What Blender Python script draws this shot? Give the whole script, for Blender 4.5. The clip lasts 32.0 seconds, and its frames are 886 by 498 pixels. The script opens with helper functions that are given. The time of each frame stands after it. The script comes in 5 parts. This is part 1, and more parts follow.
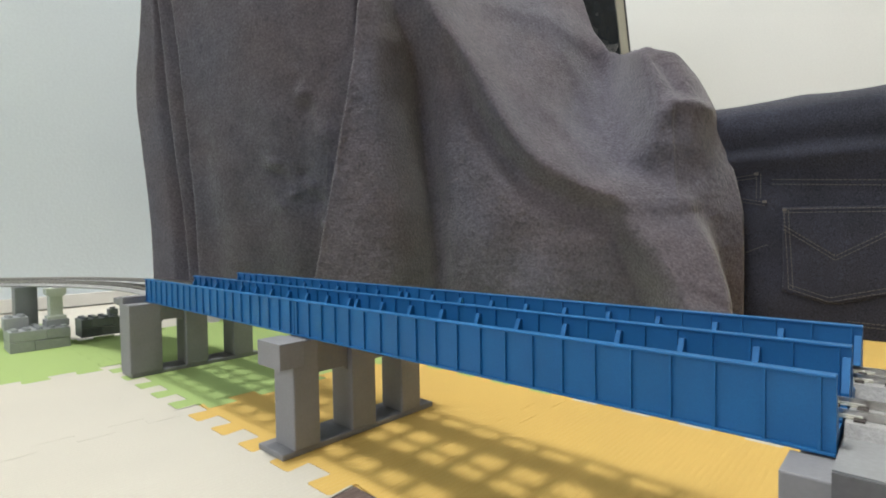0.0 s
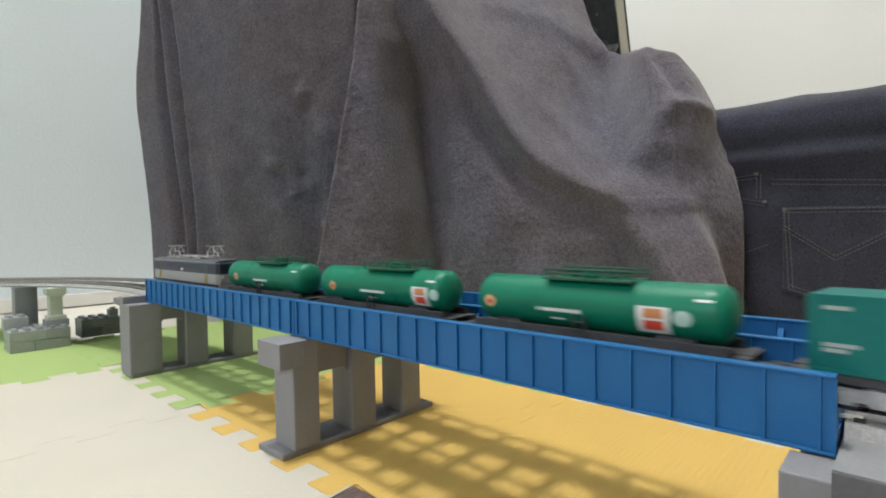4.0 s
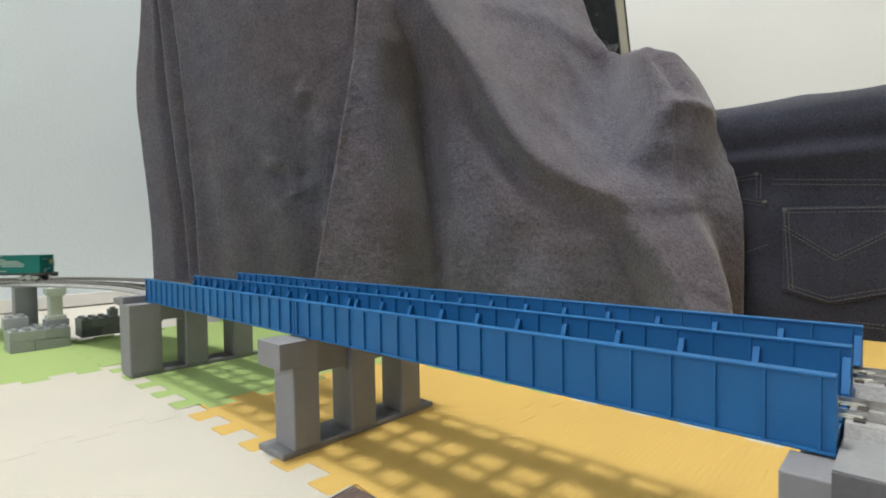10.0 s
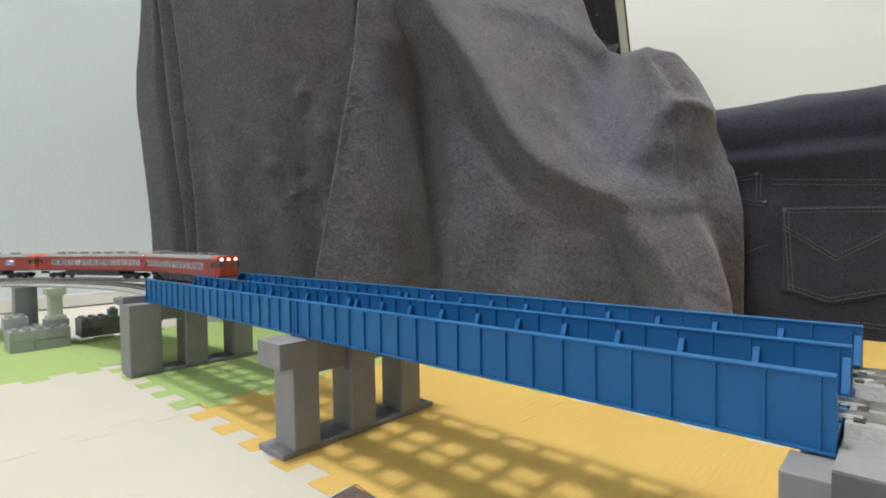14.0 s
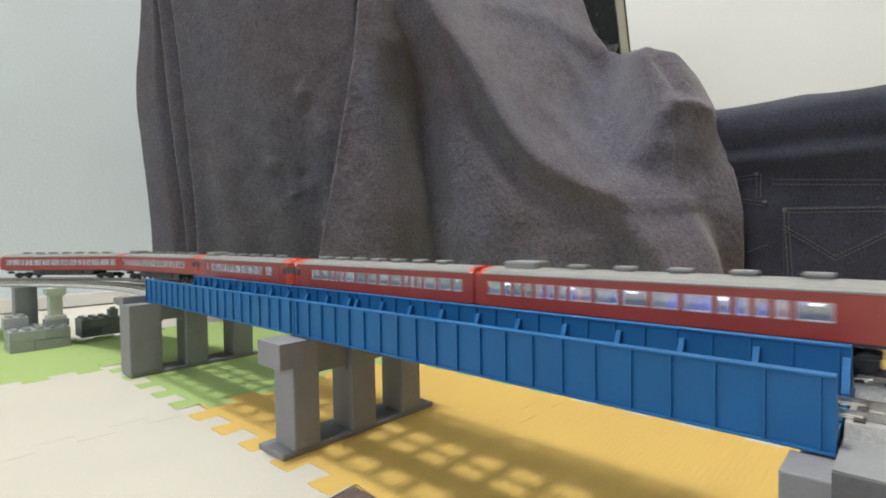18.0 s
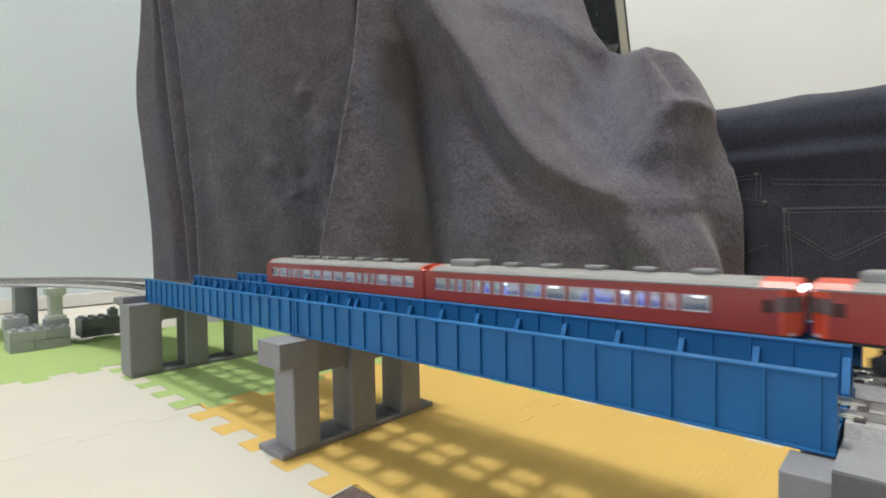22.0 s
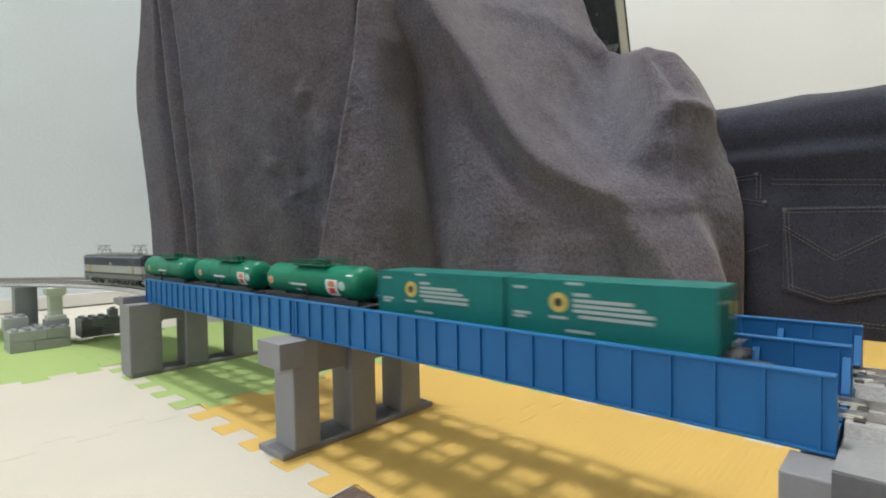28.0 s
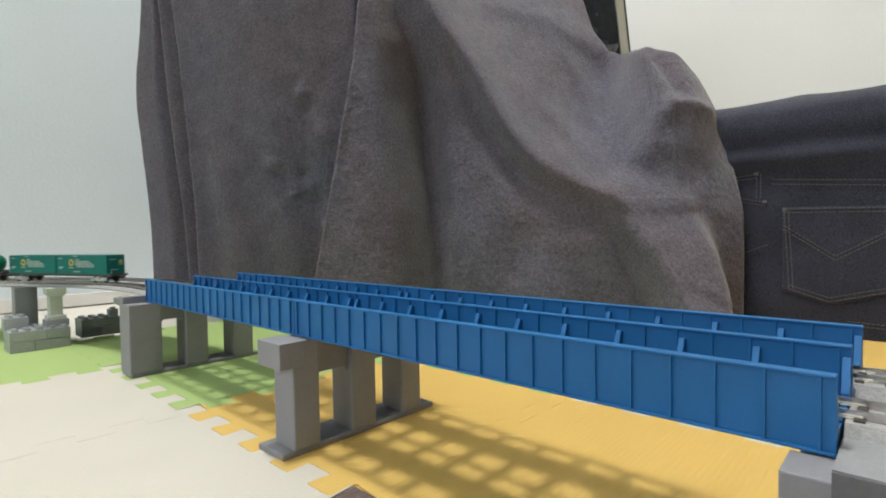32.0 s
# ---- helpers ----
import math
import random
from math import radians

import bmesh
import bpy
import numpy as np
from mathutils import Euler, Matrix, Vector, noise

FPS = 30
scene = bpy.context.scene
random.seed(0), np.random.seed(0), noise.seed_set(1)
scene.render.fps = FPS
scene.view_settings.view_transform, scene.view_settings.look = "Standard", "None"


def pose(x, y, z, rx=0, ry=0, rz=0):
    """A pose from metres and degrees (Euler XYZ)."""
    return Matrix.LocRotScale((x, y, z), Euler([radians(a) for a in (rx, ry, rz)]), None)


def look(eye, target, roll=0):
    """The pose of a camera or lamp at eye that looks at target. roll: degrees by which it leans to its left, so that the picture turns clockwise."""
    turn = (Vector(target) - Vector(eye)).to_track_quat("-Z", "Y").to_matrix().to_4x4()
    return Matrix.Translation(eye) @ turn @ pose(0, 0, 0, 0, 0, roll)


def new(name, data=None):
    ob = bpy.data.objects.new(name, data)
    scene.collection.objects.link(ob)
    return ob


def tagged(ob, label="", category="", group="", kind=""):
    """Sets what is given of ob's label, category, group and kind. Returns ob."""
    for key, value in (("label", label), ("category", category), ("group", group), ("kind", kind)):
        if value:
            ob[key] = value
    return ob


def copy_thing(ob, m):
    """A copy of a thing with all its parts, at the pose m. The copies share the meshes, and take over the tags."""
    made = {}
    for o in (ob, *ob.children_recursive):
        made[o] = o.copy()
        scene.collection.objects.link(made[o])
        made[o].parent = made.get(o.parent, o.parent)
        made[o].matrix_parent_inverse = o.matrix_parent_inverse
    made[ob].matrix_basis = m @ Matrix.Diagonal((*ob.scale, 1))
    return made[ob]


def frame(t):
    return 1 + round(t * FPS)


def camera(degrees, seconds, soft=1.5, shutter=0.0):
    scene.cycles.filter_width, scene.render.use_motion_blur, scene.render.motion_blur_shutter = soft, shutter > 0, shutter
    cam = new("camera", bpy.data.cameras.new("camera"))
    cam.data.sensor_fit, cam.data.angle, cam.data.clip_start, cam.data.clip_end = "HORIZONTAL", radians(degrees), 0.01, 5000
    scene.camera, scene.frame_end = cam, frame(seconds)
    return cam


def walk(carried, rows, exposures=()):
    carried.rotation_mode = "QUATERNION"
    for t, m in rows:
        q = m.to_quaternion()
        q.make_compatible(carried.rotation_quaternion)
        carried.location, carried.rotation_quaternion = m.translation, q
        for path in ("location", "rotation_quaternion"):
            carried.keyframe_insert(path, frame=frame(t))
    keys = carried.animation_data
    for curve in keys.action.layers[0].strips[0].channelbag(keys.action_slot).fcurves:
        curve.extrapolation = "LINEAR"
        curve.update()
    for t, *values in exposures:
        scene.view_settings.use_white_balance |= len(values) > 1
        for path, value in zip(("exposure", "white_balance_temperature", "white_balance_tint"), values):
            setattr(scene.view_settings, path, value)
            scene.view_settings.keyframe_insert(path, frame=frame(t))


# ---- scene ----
# Model railway on a foam play mat: a still camera just in front of a blue girder bridge.
EYE = Vector((0.010, -0.1177, 0.0901))
cam = camera(81.6, 32.0, soft=1.9, shutter=0.6)
VIEW = look(EYE, EYE + Vector((-0.6768, 0.7356, -0.0299)), -0.9)
walk(cam, [(0.0, VIEW), (32.0, VIEW)], exposures=[(0.0, 0.0), (32.0, 0.0)])

# ---- light: a round ceiling lamp, and an added cool fill lamp behind the camera ----
world = bpy.data.worlds.new("room_air")
scene.world = world
world.use_nodes = True
world.node_tree.nodes["Background"].inputs[0].default_value = (0.80, 0.84, 1.0, 1)
world.node_tree.nodes["Background"].inputs[1].default_value = 0.25


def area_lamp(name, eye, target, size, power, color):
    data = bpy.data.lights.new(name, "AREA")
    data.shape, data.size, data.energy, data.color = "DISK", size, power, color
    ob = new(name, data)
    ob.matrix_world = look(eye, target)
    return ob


bulb = bpy.data.lights.new("ceiling_lamp", "POINT")
bulb.energy, bulb.shadow_soft_size, bulb.color = 103.0, 0.115, (0.985, 0.985, 0.96)
lamp = new("ceiling_lamp", bulb)
lamp.location = (-0.30, -0.06, 2.16)
# cool fill lamp added behind the camera, standing in for daylight; its window is unseen
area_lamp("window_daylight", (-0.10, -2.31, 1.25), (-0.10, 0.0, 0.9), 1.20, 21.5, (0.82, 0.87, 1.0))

# ---- the plan ----
RAIL = 0.0536            # rail top
Z_TOP, Z_LOW = 0.0630, 0.0480   # girder top and bottom
SPAN = 0.1846            # one bridge span
GIRDERS = (0.0, 0.0315, 0.0634)
PIER_Y = (-0.0132, 0.0734)
STRAIGHT = (0.02, -0.42)  # where the straight of the oval begins and ends
TRACKS = {1: (0.0165, 0.282), 2: (0.0495, 0.315)}
WALL_X = -0.89


def along(track, s):
    """The place and turn on the oval, s metres from the right end of the bridge."""
    y0, r = TRACKS[track]
    a = STRAIGHT[0] - STRAIGHT[1]
    half = math.pi * r
    loop = 2 * a + 2 * half
    d = (s + STRAIGHT[0]) % loop
    if d < a:
        return STRAIGHT[0] - d, y0, 0.0
    d -= a
    if d < half:
        h = d / r
        return STRAIGHT[1] - r * math.sin(h), y0 - r + r * math.cos(h), h
    d -= half
    if d < a:
        return STRAIGHT[1] + d, y0 - 2 * r, math.pi
    h = math.pi + (d - a) / r
    return STRAIGHT[0] - r * math.sin(h), y0 - r + r * math.cos(h), h


LOOP_1 = 2 * (STRAIGHT[0] - STRAIGHT[1]) + 2 * math.pi * TRACKS[1][1]
# ---- materials ----
def material(name, color, rough=0.5, metal=0.0, grain=0.0, grain_scale=900.0, blotch=0.0, blotch_scale=25.0, bump=0.0,
             bump_scale=1500.0, sheen=0.0, spec=0.5, coat=0.0, ribs=0.0, glow=None, glow_strength=0.0, island=0.0, each=0.0, second=None):
    m = bpy.data.materials.new(name)
    m.use_nodes = True
    nt = m.node_tree
    n, l = nt.nodes, nt.links
    p = n["Principled BSDF"]
    p.inputs["Base Color"].default_value = (*color, 1)
    p.inputs["Roughness"].default_value = rough
    p.inputs["Metallic"].default_value = metal
    p.inputs["Specular IOR Level"].default_value = spec
    if sheen:
        p.inputs["Sheen Weight"].default_value = sheen
        p.inputs["Sheen Roughness"].default_value = 0.5
    if coat:
        p.inputs["Coat Weight"].default_value = coat
        p.inputs["Coat Roughness"].default_value = 0.2
    if glow:
        p.inputs["Emission Color"].default_value = (*glow, 1)
        p.inputs["Emission Strength"].default_value = glow_strength
    tc = n.new("ShaderNodeTexCoord")
    out = None

    def noise_node(scale, detail=4.0):
        t = n.new("ShaderNodeTexNoise")
        t.inputs["Scale"].default_value = scale
        t.inputs["Detail"].default_value = detail
        l.new(tc.outputs["Object"], t.inputs["Vector"])
        return t

    def vary(fac_socket, amount, before):
        """Multiplies the colour by 1 - amount .. 1 + amount."""
        r = n.new("ShaderNodeMapRange")
        r.inputs["From Min"].default_value, r.inputs["From Max"].default_value = 0.3, 0.7
        r.inputs["To Min"].default_value, r.inputs["To Max"].default_value = 1 - amount, 1 + amount
        l.new(fac_socket, r.inputs["Value"])
        v = n.new("ShaderNodeVectorMath")
        v.operation = "SCALE"
        if before is None:
            v.inputs[0].default_value = color
        else:
            l.new(before, v.inputs[0])
        l.new(r.outputs["Result"], v.inputs["Scale"])
        return v.outputs["Vector"]

    if second:
        mix = n.new("ShaderNodeMix")
        mix.data_type = "RGBA"
        mix.inputs[6].default_value, mix.inputs[7].default_value = (*color, 1), (*second, 1)
        r = n.new("ShaderNodeMapRange")
        r.inputs["From Min"].default_value, r.inputs["From Max"].default_value = 0.38, 0.62
        l.new(noise_node(9.0, 2).outputs["Fac"], r.inputs["Value"])
        l.new(r.outputs["Result"], mix.inputs[0])
        out = mix.outputs[2]
    if grain:
        out = vary(noise_node(grain_scale, 3).outputs["Fac"], grain, out)
    if blotch:
        b = noise_node(blotch_scale, 3)
        out = vary(b.outputs["Fac"], blotch, out)
        r2 = n.new("ShaderNodeMapRange")
        r2.inputs["To Min"].default_value, r2.inputs["To Max"].default_value = max(0.02, rough - 0.12), min(1, rough + 0.12)
        l.new(b.outputs["Fac"], r2.inputs["Value"])
        l.new(r2.outputs["Result"], p.inputs["Roughness"])
    if each:
        oi = n.new("ShaderNodeObjectInfo")
        out = vary(oi.outputs["Random"], each, out)
    if island:
        g = n.new("ShaderNodeNewGeometry")
        out = vary(g.outputs["Random Per Island"], island, out)
    if out is not None:
        l.new(out, p.inputs["Base Color"])
    if bump:
        b = n.new("ShaderNodeBump")
        b.inputs["Strength"].default_value = 1.0
        b.inputs["Distance"].default_value = bump
        high = noise_node(bump_scale, 3).outputs["Fac"]
        if ribs:
            wave = n.new("ShaderNodeTexWave")
            wave.inputs["Scale"].default_value = ribs
            wave.inputs["Distortion"].default_value = 1.5
            l.new(tc.outputs["Object"], wave.inputs["Vector"])
            add = n.new("ShaderNodeMath")
            l.new(high, add.inputs[0])
            l.new(wave.outputs["Fac"], add.inputs[1])
            high = add.outputs[0]
        l.new(high, b.inputs["Height"])
        l.new(b.outputs["Normal"], p.inputs["Normal"])
    return m


BLUE = material("bridge_blue_plastic", (0.010, 0.126, 0.330), 0.45, spec=0.4, grain=0.06, grain_scale=2500, blotch=0.10, blotch_scale=40, bump=0.00004, bump_scale=3000)
PIER = material("pier_grey_plastic", (0.238, 0.236, 0.245), 0.55, grain=0.05, blotch=0.08, blotch_scale=60, bump=0.00003)
FRONT_DARK = material("beam_dark_grey", (0.115, 0.115, 0.12), 0.6, grain=0.08, blotch=0.1, blotch_scale=60, bump=0.00004)
CONCRETE = material("viaduct_light_grey", (0.36, 0.37, 0.37), 0.6, grain=0.08, blotch=0.08, blotch_scale=50, bump=0.00004)
BALLAST = material("grey_ballast", (0.33, 0.325, 0.315), 0.9, grain=0.13, grain_scale=1400, blotch=0.10, blotch_scale=90, bump=0.0003, bump_scale=1400)
SLEEPER = material("sleeper_brown", (0.05, 0.04, 0.035), 0.8, grain=0.2, bump=0.0001)
RAIL_STEEL = material("nickel_rail", (0.55, 0.53, 0.50), 0.28, metal=1.0, grain=0.15, grain_scale=600)
MAT_WHITE = material("foam_cream", (0.56, 0.525, 0.445), 0.75, grain=0.03, grain_scale=1600, blotch=0.03, blotch_scale=12, bump=0.00012, bump_scale=900, ribs=130.0)
MAT_YELLOW = material("foam_yellow", (0.64, 0.418, 0.108), 0.75, grain=0.04, grain_scale=1600, blotch=0.04, blotch_scale=12, bump=0.00012, bump_scale=900, ribs=130.0)
MAT_GREEN = material("foam_green", (0.35, 0.47, 0.160), 0.75, grain=0.04, grain_scale=1600, blotch=0.04, blotch_scale=12, bump=0.00012, bump_scale=900, ribs=130.0)
MAT_BROWN = material("foam_brown", (0.11, 0.075, 0.065), 0.75, grain=0.05, grain_scale=1600, blotch=0.05, bump=0.00012, bump_scale=900, ribs=130.0)
FLOOR_PALE = material("pale_vinyl_floor", (0.66, 0.62, 0.54), 0.5, grain=0.04, grain_scale=120, blotch=0.06, blotch_scale=6)
# white wallpaper with the daylight's cool cast put into its colour
WALL_COOL = material("white_wallpaper", (0.65, 0.715, 0.745), 0.85, grain=0.03, grain_scale=300, blotch=0.02, blotch_scale=4, bump=0.0004, bump_scale=260)
WALL_WARM = material("warm_white_wallpaper", (0.58, 0.575, 0.54), 0.85, grain=0.03, grain_scale=300, blotch=0.02, blotch_scale=4, bump=0.0004, bump_scale=260)
# for the walls and ceiling out of view: darkened so less light bounces
WALL_UNSEEN = material("beige_wallpaper", (0.42, 0.405, 0.375), 0.85, grain=0.03, grain_scale=300, blotch=0.03, blotch_scale=4)
TRIM_WHITE = material("white_trim", (0.74, 0.73, 0.69), 0.5, grain=0.02)
FLEECE = material("charcoal_fleece", (0.098, 0.093, 0.115), 0.95, second=(0.107, 0.092, 0.105), grain=0.30, grain_scale=480, blotch=0.12, blotch_scale=45, bump=0.0010, bump_scale=450, sheen=0.3, spec=0.1)
DENIM = material("indigo_denim", (0.030, 0.032, 0.047), 0.9, grain=0.75, grain_scale=1300, blotch=0.26, blotch_scale=22, bump=0.0005, bump_scale=1500, sheen=0.25, spec=0.15)
THREAD = material("tan_thread", (0.125, 0.114, 0.106), 0.9, grain=0.3, grain_scale=900)
BRICK_DARK = material("dark_grey_toy_brick", (0.215, 0.23, 0.245), 0.35, grain=0.05, blotch=0.08, blotch_scale=70, each=0.10)
BRICK_GREY = material("grey_toy_brick", (0.31, 0.325, 0.335), 0.38, grain=0.05, blotch=0.08, blotch_scale=70, each=0.10)
PIER_OLD = material("pale_greenish_plastic", (0.50, 0.53, 0.48), 0.5, grain=0.05, blotch=0.10, blotch_scale=80)
BLACK = material("black_plastic", (0.02, 0.02, 0.021), 0.5, grain=0.1)
UNDER = material("dark_grey_underframe", (0.055, 0.055, 0.058), 0.6, grain=0.2, blotch=0.2, blotch_scale=200)
BOGIE_GREY = material("light_grey_bogie", (0.42, 0.42, 0.42), 0.55, grain=0.15, blotch=0.15, blotch_scale=300)
TANK_GREEN = material("tank_green_gloss", (0.002, 0.160, 0.088), 0.40, spec=0.25, grain=0.03, blotch=0.05, blotch_scale=80, coat=0.1)
TANK_DARK = material("dark_green_walkway", (0.006, 0.085, 0.045), 0.45, grain=0.1)
BOX_GREEN = material("container_teal", (0.006, 0.150, 0.132), 0.45, spec=0.25, grain=0.05, blotch=0.06, blotch_scale=90)
MARK_WHITE = material("white_print", (0.70, 0.72, 0.70), 0.5)
MARK_YELLOW = material("yellow_print", (0.52, 0.40, 0.08), 0.5)
MARK_ORANGE = material("orange_print", (0.55, 0.22, 0.08), 0.5)
MARK_RED = material("red_print", (0.62, 0.06, 0.03), 0.5)
LOCO_NAVY = material("loco_navy", (0.022, 0.027, 0.050), 0.32, grain=0.05, blotch=0.06, blotch_scale=120)
GUTTER_SHINE = material("blue_grey_paint", (0.16, 0.20, 0.30), 0.35, grain=0.04)
DOOR_DULL = material("dull_door_grey", (0.075, 0.072, 0.074), 0.45, grain=0.06)
SKIRT_GREY = material("skirt_mid_grey", (0.17, 0.165, 0.16), 0.5, grain=0.06, blotch=0.08, blotch_scale=150)
LOCO_GREY = material("loco_light_grey", (0.36, 0.35, 0.33), 0.4, grain=0.04, blotch=0.05, blotch_scale=120)
ROOF_GREY = material("roof_warm_grey", (0.262, 0.254, 0.242), 0.6, grain=0.06, blotch=0.06, blotch_scale=120)
VENT_GREY = material("vent_mid_grey", (0.24, 0.24, 0.24), 0.6, grain=0.06)
SCREEN = material("smoky_windscreen", (0.145, 0.095, 0.095), 0.15, spec=0.6)
CAB_TINT = material("dark_red_glass", (0.075, 0.028, 0.026), 0.25)
BACKING_PALE = material("pale_window_blind", (0.60, 0.62, 0.68), 0.7)
LOUVRE = material("dark_navy_glass", (0.016, 0.020, 0.038), 0.3, spec=0.4)
EMBLEM = material("pale_orange_print", (0.62, 0.36, 0.18), 0.5)
BOX_PRINT = material("worn_white_print", (0.34, 0.40, 0.38), 0.5)
SLAB_GREY = material("slab_mid_grey", (0.25, 0.255, 0.26), 0.6, grain=0.06, blotch=0.08, blotch_scale=50, bump=0.00004)
MARK_PALE = material("pale_teal_print", (0.42, 0.58, 0.52), 0.5)
LOCO_ROOF = material("loco_roof_grey", (0.075, 0.075, 0.082), 0.55, grain=0.08, blotch=0.1, blotch_scale=150)
METAL = material("pantograph_metal", (0.42, 0.42, 0.41), 0.35, metal=0.8)
RED = material("car_red", (0.335, 0.043, 0.036), 0.38, grain=0.04, blotch=0.05, blotch_scale=120, coat=0.5)
ORANGE = material("car_end_vermilion", (0.62, 0.080, 0.035), 0.38, grain=0.04, coat=0.2)
FRAME_ALU = material("pale_aluminium", (0.58, 0.56, 0.57), 0.4, metal=0.3)
SEAT_BLUE = material("seat_blue", (0.014, 0.09, 0.75), 0.5)
INSIDE = material("car_interior_cream", (0.50, 0.51, 0.54), 0.6)
LAMP_WHITE = material("lit_led", (1, 1, 1), 0.4, glow=(0.95, 0.97, 1.0), glow_strength=6.0)
LAMP_SOFT = material("lit_car_ceiling", (1, 1, 1), 0.4, glow=(0.88, 0.92, 1.0), glow_strength=7.0)
SILVER = material("brushed_silver_frame", (0.62, 0.60, 0.50), 0.3, metal=0.9, grain=0.08)
PANEL_DARK = material("dark_picture", (0.010, 0.014, 0.018), 0.25, grain=0.2, blotch=0.4, blotch_scale=30)


def glass_material():
    m = bpy.data.materials.new("window_glass")
    m.use_nodes = True
    n, l = m.node_tree.nodes, m.node_tree.links
    n.remove(n["Principled BSDF"])
    clear, gloss, mix, fres = (n.new(k) for k in ("ShaderNodeBsdfTransparent", "ShaderNodeBsdfGlossy", "ShaderNodeMixShader", "ShaderNodeFresnel"))
    clear.inputs[0].default_value = (0.86, 0.89, 0.92, 1)
    gloss.inputs["Roughness"].default_value = 0.08
    more = n.new("ShaderNodeMath")
    more.inputs[1].default_value = 0.28
    l.new(fres.outputs[0], more.inputs[0])
    l.new(more.outputs[0], mix.inputs[0])
    l.new(clear.outputs[0], mix.inputs[1])
    l.new(gloss.outputs[0], mix.inputs[2])
    # white diffuse mixed in so the panes look brighter, a painted pale veil
    pale_lift, both = n.new("ShaderNodeBsdfDiffuse"), n.new("ShaderNodeMixShader")
    pale_lift.inputs[0].default_value = (0.62, 0.64, 0.68, 1)
    both.inputs[0].default_value = 0.22
    l.new(mix.outputs[0], both.inputs[1])
    l.new(pale_lift.outputs[0], both.inputs[2])
    l.new(both.outputs[0], n["Material Output"].inputs[0])
    return m


GLASS = glass_material()


# ---- building helpers ----
def thing(name, label, category, group="", at=None, kind=""):
    ob = new(name)
    ob.empty_display_size = 0.01
    if at is not None:
        ob.matrix_basis = at
    return tagged(ob, label, category, group, kind)


def link_mesh(name, bm, mat, parent=None, label="", smooth=False):
    me = bpy.data.meshes.new(name)
    bmesh.ops.recalc_face_normals(bm, faces=bm.faces[:])
    bm.to_mesh(me)
    bm.free()
    me.materials.append(mat)
    if smooth:
        me.polygons.foreach_set("use_smooth", [True] * len(me.polygons))
    ob = new(name, me)
    ob.parent = parent
    return tagged(ob, label)


def part(name, bm, mat, parent, label="", smooth=False):
    return link_mesh(name, bm, mat, parent, label, smooth)


def twin(ob, x=0.0, y=0.0, z=0.0, rz=0.0, name=None):
    """Another piece on the same mesh, moved by x, y, z."""
    c = new(name or ob.name.split(".")[0], ob.data)
    c.parent = ob.parent
    c.matrix_basis = pose(x, y, z, 0, 0, rz) @ ob.matrix_basis
    if "label" in ob:
        c["label"] = ob["label"]
    return c


def box(bm, x0, x1, y0, y1, z0, z1, bevel=0.0):
    v = [bm.verts.new(c) for c in ((x0, y0, z0), (x1, y0, z0), (x1, y1, z0), (x0, y1, z0), (x0, y0, z1), (x1, y0, z1), (x1, y1, z1), (x0, y1, z1))]
    f = [bm.faces.new([v[i] for i in q]) for q in ((3, 2, 1, 0), (4, 5, 6, 7), (0, 1, 5, 4), (1, 2, 6, 5), (2, 3, 7, 6), (3, 0, 4, 7))]
    if bevel:
        edges = list({e for q in f for e in q.edges})
        bmesh.ops.bevel(bm, geom=edges, offset=bevel, segments=2, affect="EDGES", profile=0.6)
    return bm


def boxes(*rows, bevel=0.0):
    bm = bmesh.new()
    for r in rows:
        box(bm, *r, bevel=bevel)
    return bm


def prism(bm, outline, axis, a, b):
    """Extrudes an outline of two-number points along an axis from a to b."""
    def at(p, q):
        return {"x": (q, p[0], p[1]), "y": (p[0], q, p[1]), "z": (p[0], p[1], q)}[axis]
    lo, hi = [bm.verts.new(at(p, a)) for p in outline], [bm.verts.new(at(p, b)) for p in outline]
    k = len(outline)
    bm.faces.new(lo[::-1])
    bm.faces.new(hi)
    for i in range(k):
        bm.faces.new((lo[i], lo[(i + 1) % k], hi[(i + 1) % k], hi[i]))
    return bm


def tube(bm, points, radius, sides=6):
    """A round bar along points."""
    rings = []
    pts = [Vector(p) for p in points]
    for i, p in enumerate(pts):
        d = (pts[min(i + 1, len(pts) - 1)] - pts[max(i - 1, 0)]).normalized()
        side = d.orthogonal().normalized()
        up = d.cross(side)
        rings.append([bm.verts.new(p + radius * (math.cos(k * math.tau / sides) * side + math.sin(k * math.tau / sides) * up)) for k in range(sides)])
    for r0, r1 in zip(rings, rings[1:]):
        for k in range(sides):
            bm.faces.new((r0[k], r0[(k + 1) % sides], r1[(k + 1) % sides], r1[k]))
    bm.faces.new(rings[0][::-1])
    bm.faces.new(rings[-1])
    return bm


def disc(bm, cx, cy, cz, radius, height, sides=16, axis="z"):
    prism(bm, [(cx + radius * math.cos(k * math.tau / sides), cy + radius * math.sin(k * math.tau / sides)) for k in range(sides)], "z", cz, cz + height) if axis == "z" else \
        prism(bm, [(cx + radius * math.cos(k * math.tau / sides), cz + radius * math.sin(k * math.tau / sides)) for k in range(sides)], "y", cy, cy + height)
    return bm
# ---- the room ----
def slab(name, *dims, mat, label, category):
    ob = link_mesh(name, boxes(dims), mat)
    return tagged(ob, label, category, kind="structure")


